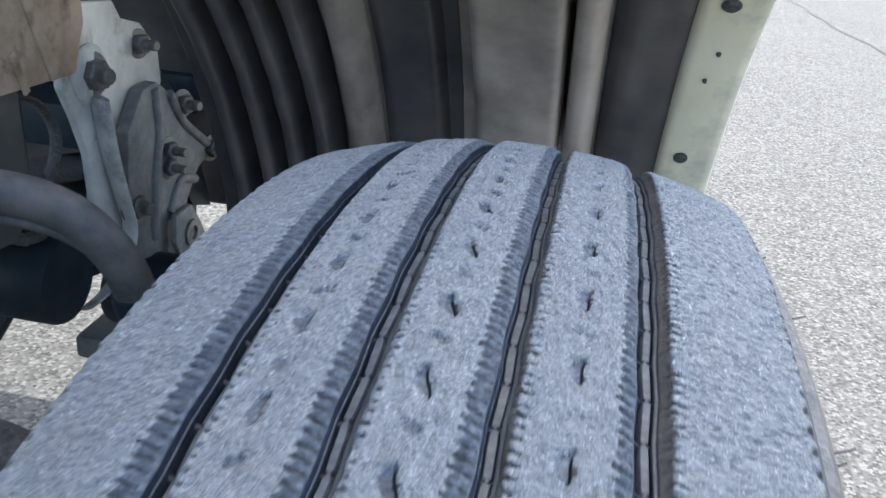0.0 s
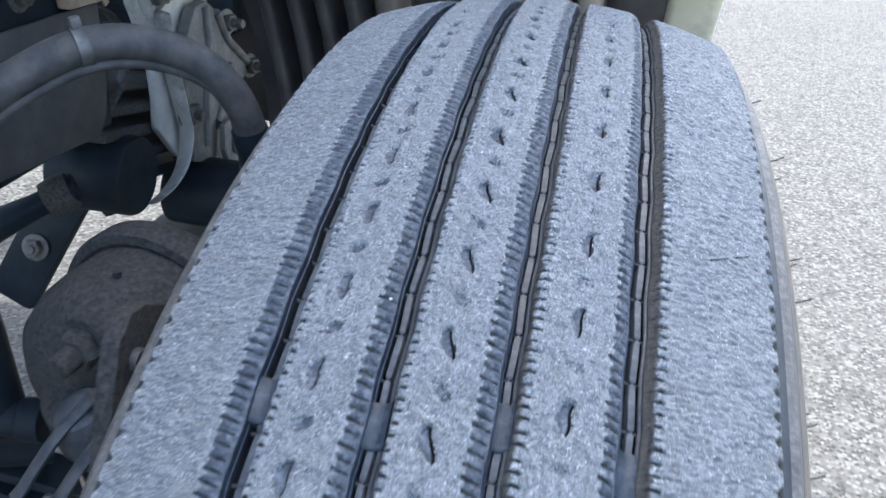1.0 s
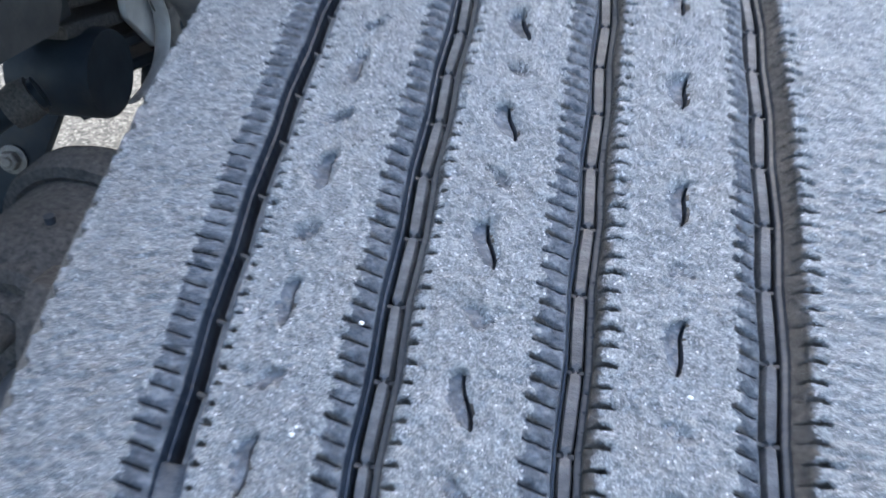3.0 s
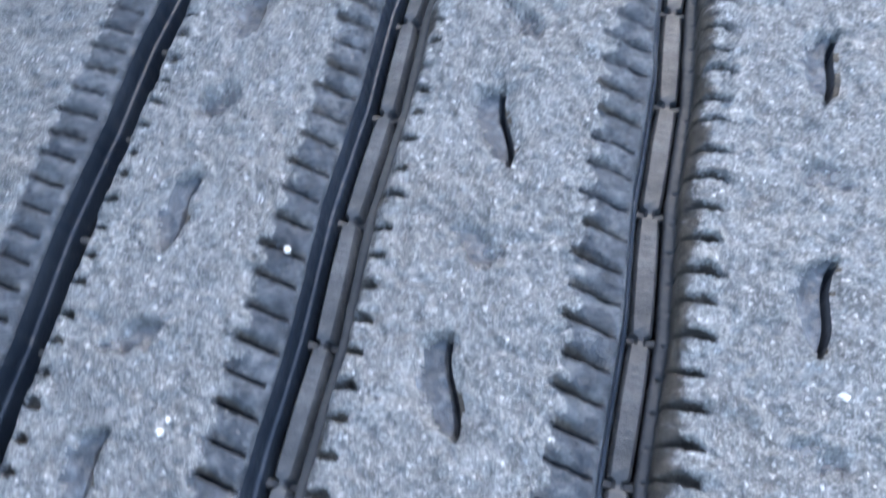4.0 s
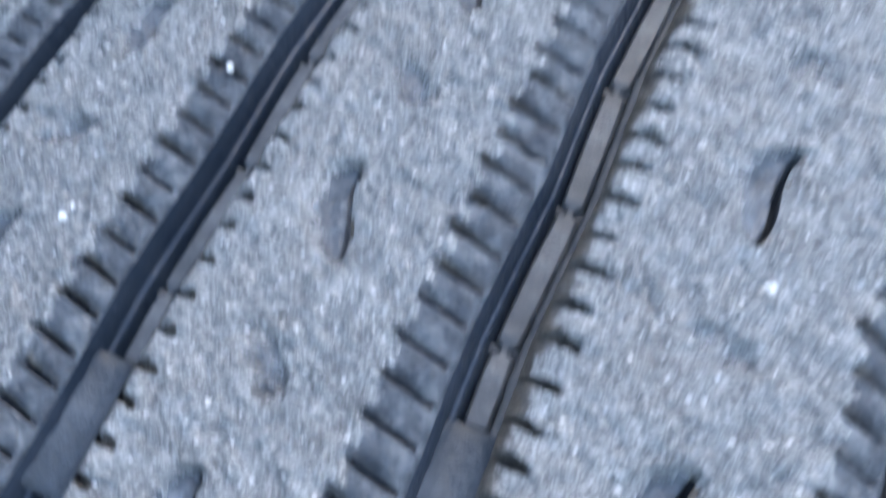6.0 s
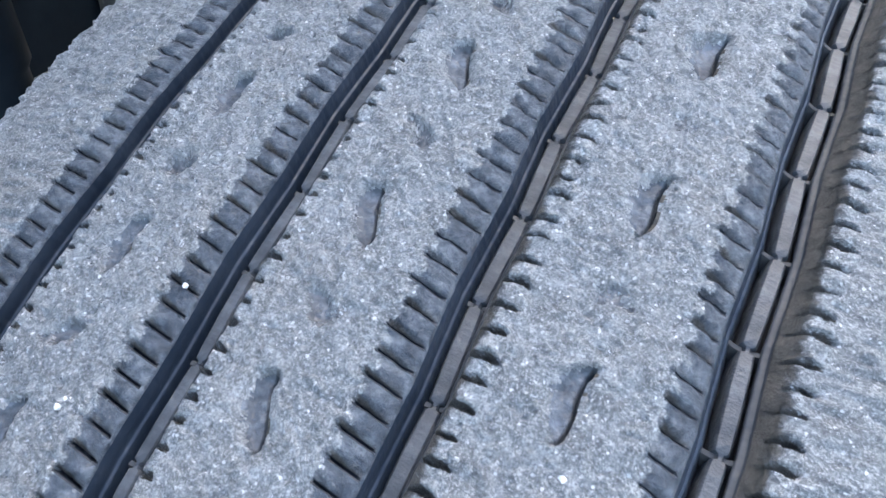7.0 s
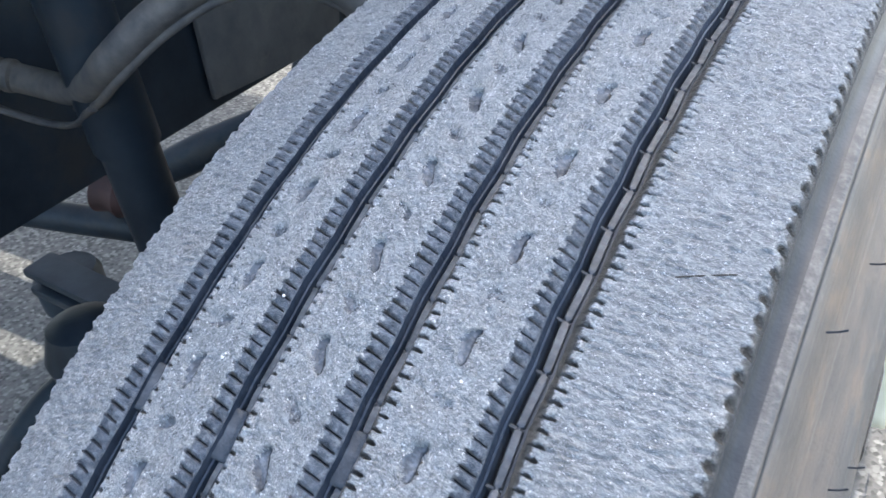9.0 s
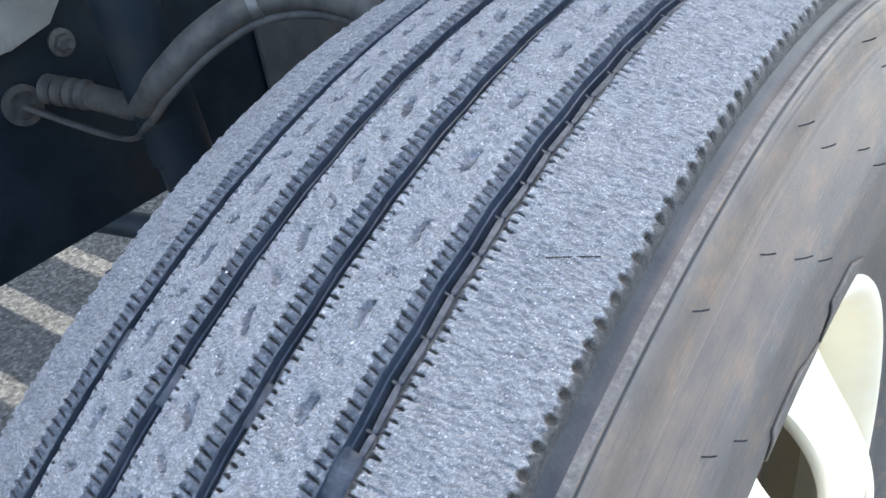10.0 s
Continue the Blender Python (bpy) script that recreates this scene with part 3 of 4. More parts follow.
        # the sipe's slit is painted dark as well as cut deep
        index = np.where(cut > 0.3, 1, index)
    e = e * live
    wave = 0 * D
    for side, groove in ((-1, grooves[0]), (1, grooves[1])):
        if groove is not None:
            wave = wave + zigzag(th, groove) * step(D, 0.2, 1.8) * (px[None, :] * side > 0) * live
    P = on_tyre(th, W - nx * e + wave, D - nd * e)
    # darker by depth: groove shade put into the choice of rubber
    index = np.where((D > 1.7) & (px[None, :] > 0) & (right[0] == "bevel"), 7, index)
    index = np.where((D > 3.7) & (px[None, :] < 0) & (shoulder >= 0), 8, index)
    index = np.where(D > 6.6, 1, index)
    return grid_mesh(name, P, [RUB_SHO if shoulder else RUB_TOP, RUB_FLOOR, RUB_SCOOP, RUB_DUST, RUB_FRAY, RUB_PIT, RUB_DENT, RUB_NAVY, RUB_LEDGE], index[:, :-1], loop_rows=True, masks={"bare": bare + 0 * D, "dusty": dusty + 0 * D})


# the carcass: groove floors, shoulders and both sidewalls, revolved
def crown(x_mm, depth):
    return R0 * 1000 - CROWN * x_mm * x_mm * 0.001 - depth


MARKS = ((-0.03, 0.125, 0.336, 0.357), (-0.20, -0.045, 0.336, 0.357))
SIDE = [(80, crown(80, 9)), (86.2, crown(86.2, 6.0)), (87.8, 441.6), (88.6, 439.8), (90.2, 438.2), (92.2, 437.5), (94.0, 437.2), (95.2, 436.7), (95.7, 436.0),
        (95.5, 435.5), (96.2, 435.0), (97.4, 433.4), (100.4, 427.0), (103.4, 416.0), (103.95, 415.7), (106.2, 407.0), (106.75, 406.7), (109.0, 396.0), (109.55, 395.7), (111.2, 386.0), (111.7, 385.7), (113.0, 375.0),
        (114.4, 366.0), (114.2, 352.0), (111.4, 336.0), (103.5, 316.0), (96.0, 299.0), (90.0, 288.0), (87.0, 281.0), (84.0, 274.0), (78.0, 268.0)]
half = [(x, crown(x, DEPTH)) for x in np.linspace(0, 76, 39)] + SIDE
full = [(-x, r) for x, r in half[::-1]][:-1] + half
px = np.array([p[0] for p in full])[None, :]
pr = np.array([p[1] for p in full])[None, :] * 0.001
around = np.linspace(0, 2 * math.pi, 361)[:-1][:, None]
P = np.stack([px * 0.001 + 0 * around, -pr * np.sin(around), pr * np.cos(around)], -1)
mid_x = np.abs((px[0, :-1] + px[0, 1:]) / 2)
floor_index = np.where(mid_x < 80, 1, np.where((mid_x < 92.0) & (pr[0, :-1] > 0.43), 2, 0) + np.where((mid_x >= 92.0) & (mid_x < 95.4) & (pr[0, :-1] > 0.43), 3, np.where((mid_x > 95.5) & (mid_x < 96.1), 2, 0)))[None, :] + np.zeros((360, 1), dtype=np.int32)
carcass = new("tyre", grid_mesh("tyre", P, [RUB_WALL, RUB_FLOOR, RUB_HOLLOW, RUB_BAND], floor_index, loop_rows=True))
child(carcass, wheel, "worn black truck tyre with dusty brown sidewalls")

for name, centre, left, right, seed, sipes, shoulder, grooves, label in (
    ("shoulder_rib", -70.5, ("outer", 16.2, 17.6), ("bevel", 13.8, 20.6), 1, None, -1, (None, -47.5), "worn flat shoulder rib, scuffed across"),
    ("tread_rib", -35.0, ("square", 8.3, 10.2), ("bevel", 11.9, 17.2), 2, (0.3172, -0.45, -0.155, 1.0, 0.35), 0, (-47.5, -16.5), "worn tread rib with short curved sipes"),
    ("tread_rib", -1.45, ("soft", 9.3, 13.1), ("bevel", 10.0, 15.5), 3, (0.2866, 0.75, 0.20, 0.8, 0.6), 0, (-16.5, 15.4), "worn tread rib with short curved sipes"),
    ("tread_rib", 31.2, ("slope", 10.7, 14.6), ("bevel", 9.8, 14.2), 4, (0.3193, 0.1, -0.14, 0.6, 0.9), 0, (15.4, 47.7), "worn tread rib with short curved sipes"),
    ("shoulder_rib", 70.5, ("slope", 16.2, 21.5), ("outer", 16.2, 17.6), 5, None, 1, (47.7, None), "worn flat shoulder rib with scalloped outer edge"),
):
    ob = new(name, rib_mesh(name, centre, left, right, seed, sipes, shoulder, grooves))
    child(ob, carcass, label)

# stone ejectors in the grooves, ties at their necks, and the wear bars
TOP = 5.7


def mesh_of(name, bm, material, smooth=True):
    bmesh.ops.recalc_face_normals(bm, faces=bm.faces)
    me = bpy.data.meshes.new(name)
    bm.to_mesh(me)
    bm.free()
    me.materials.append(material)
    if smooth:
        me.polygons.foreach_set("use_smooth", np.ones(len(me.polygons), dtype=bool))
        me.set_sharp_from_angle(angle=radians(40))
    return me


def ejector_mesh(length, neck_a=True, neck_b=True):
    """A low bar with a flat top; towards a neck it narrows to a thin crest."""
    bm = bmesh.new()
    rings = []
    for v, w, d in ((0, 0.36, 0.25), (0.35, 0.38, 0.22), (0.62, 0.78, 0.04), (2.0, 0.84, 0.0), (length / 2 - 0.2, 0.88, -0.05), (length / 2 + 0.2, 0.88, -0.05), (length - 2.0, 0.84, 0.0), (length - 0.62, 0.78, 0.04), (length - 0.35, 0.38, 0.22), (length, 0.36, 0.25)):
        if (v < 1.5 and not neck_a) or (v > length - 1.5 and not neck_b):
            w, d = 0.84, 0.0
        row = [(-w - 0.25, DEPTH + 0.4), (-w - 0.04, TOP + d + 0.3), (-w + 0.2, TOP + d), (w - 0.2, TOP + d), (w + 0.04, TOP + d + 0.3), (w + 0.25, DEPTH + 0.4)]
        rings.append([bm.verts.new((x * 0.001, (v - length / 2) * 0.001, -d2 * 0.001)) for x, d2 in row])
    for a, b in zip(rings, rings[1:]):
        for q in range(5):
            bm.faces.new((a[q], a[q + 1], b[q + 1], b[q]))
    bm.faces.new(rings[0])
    bm.faces.new(rings[-1][::-1])
    return mesh_of("stone_ejector", bm, RUB_BLOCK)


def radial(theta, x_mm, yaw=0.0):
    """A pose on the crown line with z outwards and y along the tread."""
    x = x_mm * 0.001
    r = R0 - CROWN * x * x
    roll_in = -2 * CROWN * x
    return Matrix.Rotation(theta, 4, "X") @ Matrix.Translation((x, 0, r)) @ Matrix.Rotation(-roll_in, 4, "Y") @ Matrix.Rotation(yaw, 4, "Z")


TIE = PITCH / 2
SPAN = (R0 * 1000 - 8) * TIE
EJECT = ejector_mesh(SPAN)


def tie_mesh():
    """A thin web from wall to wall under a neck, rising towards the walls."""
    bm = bmesh.new()
    rows = []
    for i in range(13):
        u = i / 6 - 1
        d = 6.5 - 1.5 * abs(u) ** 2.5
        rows.append([bm.verts.new((u * 0.0031, v * 0.001, -q * 0.001)) for v, q in ((-0.75, DEPTH), (-0.6, d + 0.7), (-0.3, d), (0.3, d), (0.6, d + 0.7), (0.75, DEPTH))])
    for a, b in zip(rows, rows[1:]):
        for i in range(5):
            bm.faces.new((a[i], a[i + 1], b[i + 1], b[i]))
    return mesh_of("groove_tie", bm, RUB_LEDGE)


TIE_BAR = tie_mesh()


def bar_mesh(length):
    """A smooth saddle across the groove that meets both walls."""
    bm = bmesh.new()
    n = 14
    rows = []
    for v, low in ((-0.5, 5.0), (-0.488, 0.6), (-0.455, 0.12), (-0.40, 0.0), (0.0, -0.05), (0.40, 0.0), (0.455, 0.12), (0.488, 0.6), (0.5, 5.0)):
        rows.append([bm.verts.new(((2 * i / n - 1) * 0.0030, v * length, -(4.9 - 2.7 * abs(2 * i / n - 1) ** 2.2 + low) * 0.001)) for i in range(n + 1)])
    for a, b in zip(rows, rows[1:]):
        for i in range(n):
            bm.faces.new((a[i], a[i + 1], b[i + 1], b[i]))
    return mesh_of("wear_bar", bm, RUB_BAR)


# how wide and how high the ejectors of each groove stand, and how far their feet lean outwards
BUILD = {-47.5: (1.35, 0.0004, -0.5), -16.5: (1.15, 0.0006, 0.0), 15.4: (1.28, 0.0, 0.3), 47.7: (1.25, 0.0, 1.0)}


def in_groove(name, me, gx, a, yawed=True):
    yaw = (zigzag(a + 0.002, gx) - zigzag(a - 0.002, gx)) / (0.004 * R0 * 1000) if yawed else 0.0
    ob = new(name, me)
    wide, lift = BUILD[gx][:2] if yawed else (0.72 if gx < -40 else 1.0, 0.0)
    ob.matrix_basis = radial(a, gx + BUILD[gx][2] + zigzag(a, gx), float(yaw)) @ Matrix.Translation((0, 0, lift)) @ Matrix.Diagonal((wide, 1, 1, 1))
    ob.parent = carcass
    return ob


for gx, neck in GROOVES.items():
    bar_a, bar_b = BARS[gx]
    for k in range(-26, 10):
        a, b = neck + k * TIE, neck + (k + 1) * TIE
        if a < -0.5 or b > 0.52:
            continue
        if not bar_a < a < bar_b:
            in_groove("groove_tie", TIE_BAR, gx, a, False)
        if b <= bar_a or a >= bar_b:
            in_groove("stone_ejector", EJECT, gx, (a + b) / 2)
        elif a < bar_a:
            in_groove("stone_ejector", ejector_mesh((bar_a - a) * SPAN / TIE, False, True), gx, (a + bar_a) / 2)
        elif b > bar_b:
            in_groove("stone_ejector", ejector_mesh((b - bar_b) * SPAN / TIE, True, False), gx, (bar_b + b) / 2)
    tagged(in_groove("wear_bar", bar_mesh((bar_b - bar_a) * (R0 - 0.005)), gx, (bar_a + bar_b) / 2), "raised wear bar across the groove")

# pale chips and a thin scratch on the worn ribs
for th0, x0, size in ((0.2747, 33.4, 0.5), (0.3052, -28.0, 0.55), (0.3025, -27.5, 0.4), (0.262, -20.5, 0.5), (0.245, 62.0, 0.35)):
    bm = bmesh.new()
    bmesh.ops.create_icosphere(bm, subdivisions=1, radius=0.001 * size)
    for q, v in enumerate(bm.verts):
        v.co *= 0.7 + 0.6 * JIT[5][q]
    part("pale_chip", bm, CHIP, carcass, "", False, radial(th0, x0))
bm = bmesh.new()
tube(bm, [on_tyre(np.float64(0.1799 + -0.00262 * q), 67.45 + 2.017 * q, -0.30) for q in range(7)], 0.00022, 6, 3)
part("scratch", bm, RUB_PIT, carcass, "thin dark scratch", True)

# moulding hairs left on the sidewall
for n in range(26):
    a = 0.66 - n * 0.044 + 0.05 * (JIT[1][n] - 0.5)
    x, r = ((100.4, 0.4285), (104.6, 0.414), (109.5, 0.397), (112.0, 0.384))[n % 4]
    bm = bmesh.new()
    way = Vector((0.85, -0.25 * math.sin(a) + 0.3 * (JIT[2][n] - 0.5), 0.35))
    p0 = Vector((x * 0.001, -r * math.sin(a), r * math.cos(a)))
    ln = 0.0035 + 0.002 * JIT[4][n]
    tube(bm, [p0 - way * 0.001, p0 + way * ln * 0.5, p0 + way * ln + Vector((0, 0, 0.0006))], 0.0003, 5, 2)
    part("moulding_hair", bm, RUB_FLOOR, carcass, "", True)


# raised sidewall marks: tapered darker blocks with a thin dark outline
WALL_X, WALL_R = np.array([p[0] for p in SIDE[::-1]]), np.array([p[1] for p in SIDE[::-1]])
for a0, a1, r0, r1 in MARKS:
    th = np.linspace(0, 1, 40)[:, None]
    q = np.linspace(0, 1, 8)[None, :]
    lo, hi = r0 + 0 * th, r1 - (r1 - r0) * 0.75 * np.clip(1 - th / 0.55, 0, 1)
    for name, grow, lift, mat in (("mark_edge", 0.0007, 0.0003, RUB_PIT), ("raised_mark", 0.0, 0.0006, RUB_BAND)):
        r = (lo - grow) * (1 - q) + (hi + grow) * q
        ang = a0 + (a1 - a0) * th + 0 * q
        x = np.interp(r * 1000, WALL_R, WALL_X) * 0.001 + lift
        P = np.stack([x, -r * np.sin(ang), r * np.cos(ang)], -1)
        ob = new(name, grid_mesh(name, P, [mat]))
        sol = ob.modifiers.new("thick", "SOLIDIFY")
        sol.thickness, sol.offset = 0.0009, 0
        child(ob, carcass, "raised darker lettering block, plain" if lift > 0.0005 else "")

# ---- rim ----
RIMP = [(83.0, 281.0), (86.0, 279.0), (86.8, 276.0), (85.5, 272.5), (80.0, 268.0), (66.0, 264.0), (52.0, 259.0), (40.0, 252.0), (-40.0, 248.0), (-60, 262), (-80, 268), (-86, 274), (-86, 281), (-83, 282)]
px = np.array([p[0] for p in RIMP])[None, :] * 0.001
pr = np.array([p[1] for p in RIMP])[None, :] * 0.001
P = np.stack([px + 0 * around[::3], -pr * np.sin(around[::3]), pr * np.cos(around[::3])], -1)
rim = new("rim", grid_mesh("rim", P, [PAINT_WHITE], loop_rows=True))
sol = rim.modifiers.new("thick", "SOLIDIFY")
sol.thickness = 0.004
child(rim, wheel, "cream painted steel rim with rolled lip")


def disc_mesh(holes=5):
    """The domed wheel disc with round openings, sector by sector."""
    bm = bmesh.new()
    rin, rout, rc, rh = 0.150, 0.250, 0.197, 0.032
    sec = 2 * math.pi / holes
    hgt = lambda r: 0.112 - 0.066 * float(step(np.float64(r), 0.155, 0.262))
    for h in range(holes):
        a0 = h * sec - 0.285
        rings = []
        n = 48
        for lev in range(13):
            u = max(lev - 1, 0) / 11
            ring = []
            for k in range(n):
                b = 2 * math.pi * k / n
                hx, hy = rh * math.cos(b), rh * math.sin(b)
                sq = max(abs(math.cos(b)), abs(math.sin(b)))
                sx, sy = math.cos(b) / sq, math.sin(b) / sq
                tr = rc + (sx * (rout - rc) if sx > 0 else sx * (rc - rin))
                ta = sy * sec / 2
                r = (rc + hx) * (1 - u) + tr * u
                an = (hy / rc) * (1 - u) + ta * u
                ring.append(bm.verts.new((hgt(r) - (0.004 if lev == 0 else 0), -r * math.sin(a0 + an), r * math.cos(a0 + an))))
            rings.append(ring)
        for a, b in zip(rings, rings[1:]):
            for k in range(n):
                bm.faces.new((a[k], a[(k + 1) % n], b[(k + 1) % n], b[k]))
    bmesh.ops.remove_doubles(bm, verts=bm.verts, dist=0.0004)
    bmesh.ops.recalc_face_normals(bm, faces=bm.faces)
    return bm


disc = part("wheel_disc", disc_mesh(), PAINT_WHITE, wheel, "domed white disc with round openings")
sol = disc.modifiers.new("thick", "SOLIDIFY")
sol.thickness, sol.offset = 0.010, 0
bm = bmesh.new()
lathe(bm, [(0.155, 0.104), (0.155, 0.113), (0.105, 0.115), (0.10, 0.15), (0.085, 0.16), (0.02, 0.162)], Matrix.Rotation(math.pi / 2, 4, "Y"), 40)
part("hub", bm, CAST, wheel, "dusty cast hub behind the disc")
bm = bmesh.new()
lathe(bm, [(0.205, -0.10), (0.205, 0.02), (0.19, 0.03), (0.10, 0.035)], Matrix.Rotation(math.pi / 2, 4, "Y"), 48)
part("brake_drum", bm, plain("rusty_drum", (0.10, 0.055, 0.04), (0.2, 0.12, 0.09), 40, 0.7), wheel, "rust-brown brake drum inside the wheel")
# ---- wheel arch ----
def liner_shape(x, arc):
    """How far the moulded ribs stand out of the liner, across the arch and along it."""
    out = 0 * x * arc
    for c, w, h in ((-0.345, 0.008, 0.034), (-0.310, 0.008, 0.036), (-0.277, 0.008, 0.036), (-0.242, 0.009, 0.036), (-0.200, 0.017, 0.036)):
        out = out + h * np.exp(-np.abs((x - c) / w) ** 3)
    out = out + 0.014 * step(x, -0.185, -0.165) * (1 - step(x, -0.125, -0.115))
    out = out + 0.050 * step(x, -0.088, -0.074) * (1 - step(x, -0.010, -0.005))
    out = out + 0.050 * step(x, -0.010, -0.005) * (1 - step(x, 0.002, 0.007)) * (1 - step(arc, 0.50, 0.56))
    out = out + 0.048 * step(x, 0.002, 0.007) * (1 - step(x, 0.016, 0.030))
    return out + 0.012 * step(x, 0.022, 0.05)


liner = thing("fender_liner", "dusty black plastic wheel-arch liner with moulded ribs", "fender liner", at=(0, 0.55, 0.8))
for name, x0, x1 in (("inner_panel", -1.0, -0.385), ("ribbed_panel", -0.385, -0.220), ("dusty_rib", -0.220, -0.183), ("flat_panel", -0.183, -0.100), ("middle_panel", -0.100, 0.024), ("edge_panel", 0.024, 0.118)):
    cols = np.linspace(x0, x1, max(int((x1 - x0) / 0.0022), 20))[None, :]
    inner = name == "inner_panel"
    # the outer arcs run on overhead, out of view, to shade the tyre's crest
    arc = np.linspace(0.12 if inner else -0.35, 0.62 if inner else 1.30, 80)[:, None]
    rad = (0.82 if inner else 0.672) - liner_shape(cols, arc) + 0.0015 * field(arc * 30, cols * 60, 3)
    P = np.stack([cols + 0 * arc, -0.55 + rad * np.cos(arc), 0.4450 - 0.8 + rad * np.sin(arc)], -1)
    ob = new(name, grid_mesh(name, P, [LINER_DUST if name in ("middle_panel", "dusty_rib") else LINER]))
    ob.parent = liner
    sol = ob.modifiers.new("thick", "SOLIDIFY")
    sol.thickness, sol.offset = 0.004, 1

panel = thing("body_panel", "cream painted fender edge panel with small screws", "body panel", at=(0.12, 0.6, 0.75))
arc = np.linspace(-0.45, 1.30, 80)[:, None]
prof = [(0.094, 0.690), (0.094, 0.652), (0.0965, 0.6485), (0.100, 0.648), (0.134, 0.6465), (0.1385, 0.647), (0.1405, 0.651), (0.1415, 0.70), (0.1415, 0.80)]
px = np.array([p[0] for p in prof])[None, :]
pr = np.array([p[1] for p in prof])[None, :]
P = np.stack([px - 0.12 + 0 * arc, -0.6 + pr * np.cos(arc), 0.4450 - 0.75 + pr * np.sin(arc)], -1)
ob = new("panel_sheet", grid_mesh("panel_sheet", P, [PAINT_CREAM]))
ob.parent = panel
sol = ob.modifiers.new("thick", "SOLIDIFY")
sol.thickness, sol.offset = 0.003, 1
for a, r, dx in ((0.524, 0.0065, -0.001), (0.836, 0.0075, 0.001), (0.687, 0.0018, 0.0), (0.742, 0.002, 0.004)):
    bm = bmesh.new()
    lathe(bm, [(r, 0), (r, 0.001), (r * 0.75, 0.0028), (r * 0.25, 0.003)], None, 16)
    c = Vector((0.112 + dx - 0.12, -0.6 + 0.6440 * math.cos(a), 0.4450 - 0.75 + 0.6440 * math.sin(a)))
    part("screw", bm, CAST, panel, "dark screw head", True, toward(c, (0, -math.cos(a), -math.sin(a))))

# added box in place of a hood, to put the tyre in shade
bm = bmesh.new()
box(bm, (1.33, 1.1, 1.6), pose(-0.651, 0.43, 1.06), 0.03)
part("hood_sun_blocker", bm, PAINT_CREAM, panel, "added cream box above the arch, keeps the sun off the tyre")

# ---- frame rail ----
rail = thing("frame_rail", "dark painted steel frame rail, dusty, with bolts", "frame rail", at=(-0.5, 0, 0.8))
bm = bmesh.new()
box(bm, (0.008, 1.42, 0.27), pose(0.021, -0.285, -0.003), 0.003)
part("web", bm, CHASSIS, rail)
for z in (-0.134, 0.128):
    bm = bmesh.new()
    box(bm, (0.075, 1.42, 0.009), pose(-0.02, -0.285, z), 0.003)
    part("flange", bm, CHASSIS, rail)
for y, z, r in ((0.022, 0.018, 0.0065), (0.085, -0.002, 0.006), (-0.25, 0.05, 0.011), (-0.4, -0.02, 0.011), (0.30, 0.02, 0.009)):
    bolt(rail, (0.025, y, z), (1, 0, 0), r)
bm = bmesh.new()
lathe(bm, [(0.016, 0), (0.016, 0.004), (0.011, 0.004), (0.0105, -0.01)], None, 24)
part("grommet", bm, HOSE, rail, "rubber grommet in the web", True, toward((0.0255, -0.026, -0.014), (1, 0, 0)))
# added bars that cast striped shadows on the ground at left
for y in (0.62, 0.80, 0.98, 1.16, 1.34):
    bm = bmesh.new()
    box(bm, (2.1, 0.105, 0.05), pose(-1.02, y, -0.09), 0.006)
    part("shadow_bar", bm, CHASSIS, rail)
SIDE_ON = lambda x: Matrix(((0, 0, 1, x), (1, 0, 0, 0), (0, 1, 0, 0), (0, 0, 0, 1)))
bm = bmesh.new()
plate(bm, [(0.35, -0.002), (0.485, -0.006), (0.495, 0.02), (0.505, 0.04), (0.50, 0.13), (0.35, 0.13)], 0.016, SIDE_ON(0.027), 0.004)
box(bm, (0.003, 0.012, 0.09), pose(0.0445, 0.432, 0.04, 22, 0, 0), 0.001)
box(bm, (0.003, 0.008, 0.04), pose(0.0445, 0.40, 0.012, 22, 0, 0), 0.001)
part("rusty_flange", bm, RUST, rail, "rust-brown upper flange end")
bm = bmesh.new()
plate(bm, [(0.205, -0.125), (0.33, -0.134), (0.385, -0.139), (0.402, -0.12), (0.412, -0.08), (0.410, -0.006), (0.205, -0.004)], 0.006, SIDE_ON(0.0275), 0.002)
part("side_plate", bm, DUSTY, rail, "dusty dark grey plate over the web")
bm = bmesh.new()
tube(bm, [(0.02, 0.418, -0.012), (0.022, 0.452, -0.03), (0.022, 0.472, -0.065), (0.02, 0.46, -0.10), (0.018, 0.42, -0.13)], 0.007, 10, 6, 0.5)
part("curved_bracket", bm, CAST, rail, "curved dark bracket edge")

cover = thing("cover_plate", "dusty beige cover plate bolted on the rail", "cover plate", at=(-0.455, -0.055, 0.888))
bm = bmesh.new()
plate(bm, [(-0.20, -0.06), (0.03, -0.058), (0.065, -0.05), (0.085, -0.03), (0.09, 0.15), (-0.20, 0.15)], 0.012, SIDE_ON(-0.012), 0.004)
part("sheet", bm, BEIGE, cover)
bolt(cover, (0.0, -0.12, 0.02), (1, 0, 0), 0.007)

# ---- spring hanger ----
hanger = thing("spring_hanger", "pale grey steel spring hanger bracket with bolted casting, dusty", "bracket", at=(-0.46, 0.60, 0.65))
bm = bmesh.new()
plate(bm, [(-0.103, 0.19), (-0.081, 0.205), (-0.026, 0.20), (-0.012, 0.18), (0.025, 0.17), (0.06, 0.136), (0.064, 0.098), (0.02, 0.03), (-0.03, -0.03), (-0.047, -0.074), (-0.092, -0.023), (-0.089, 0.014), (-0.092, 0.056), (-0.109, 0.10), (-0.124, 0.13), (-0.121, 0.165)], 0.010, SIDE_ON(-0.018), 0.003)
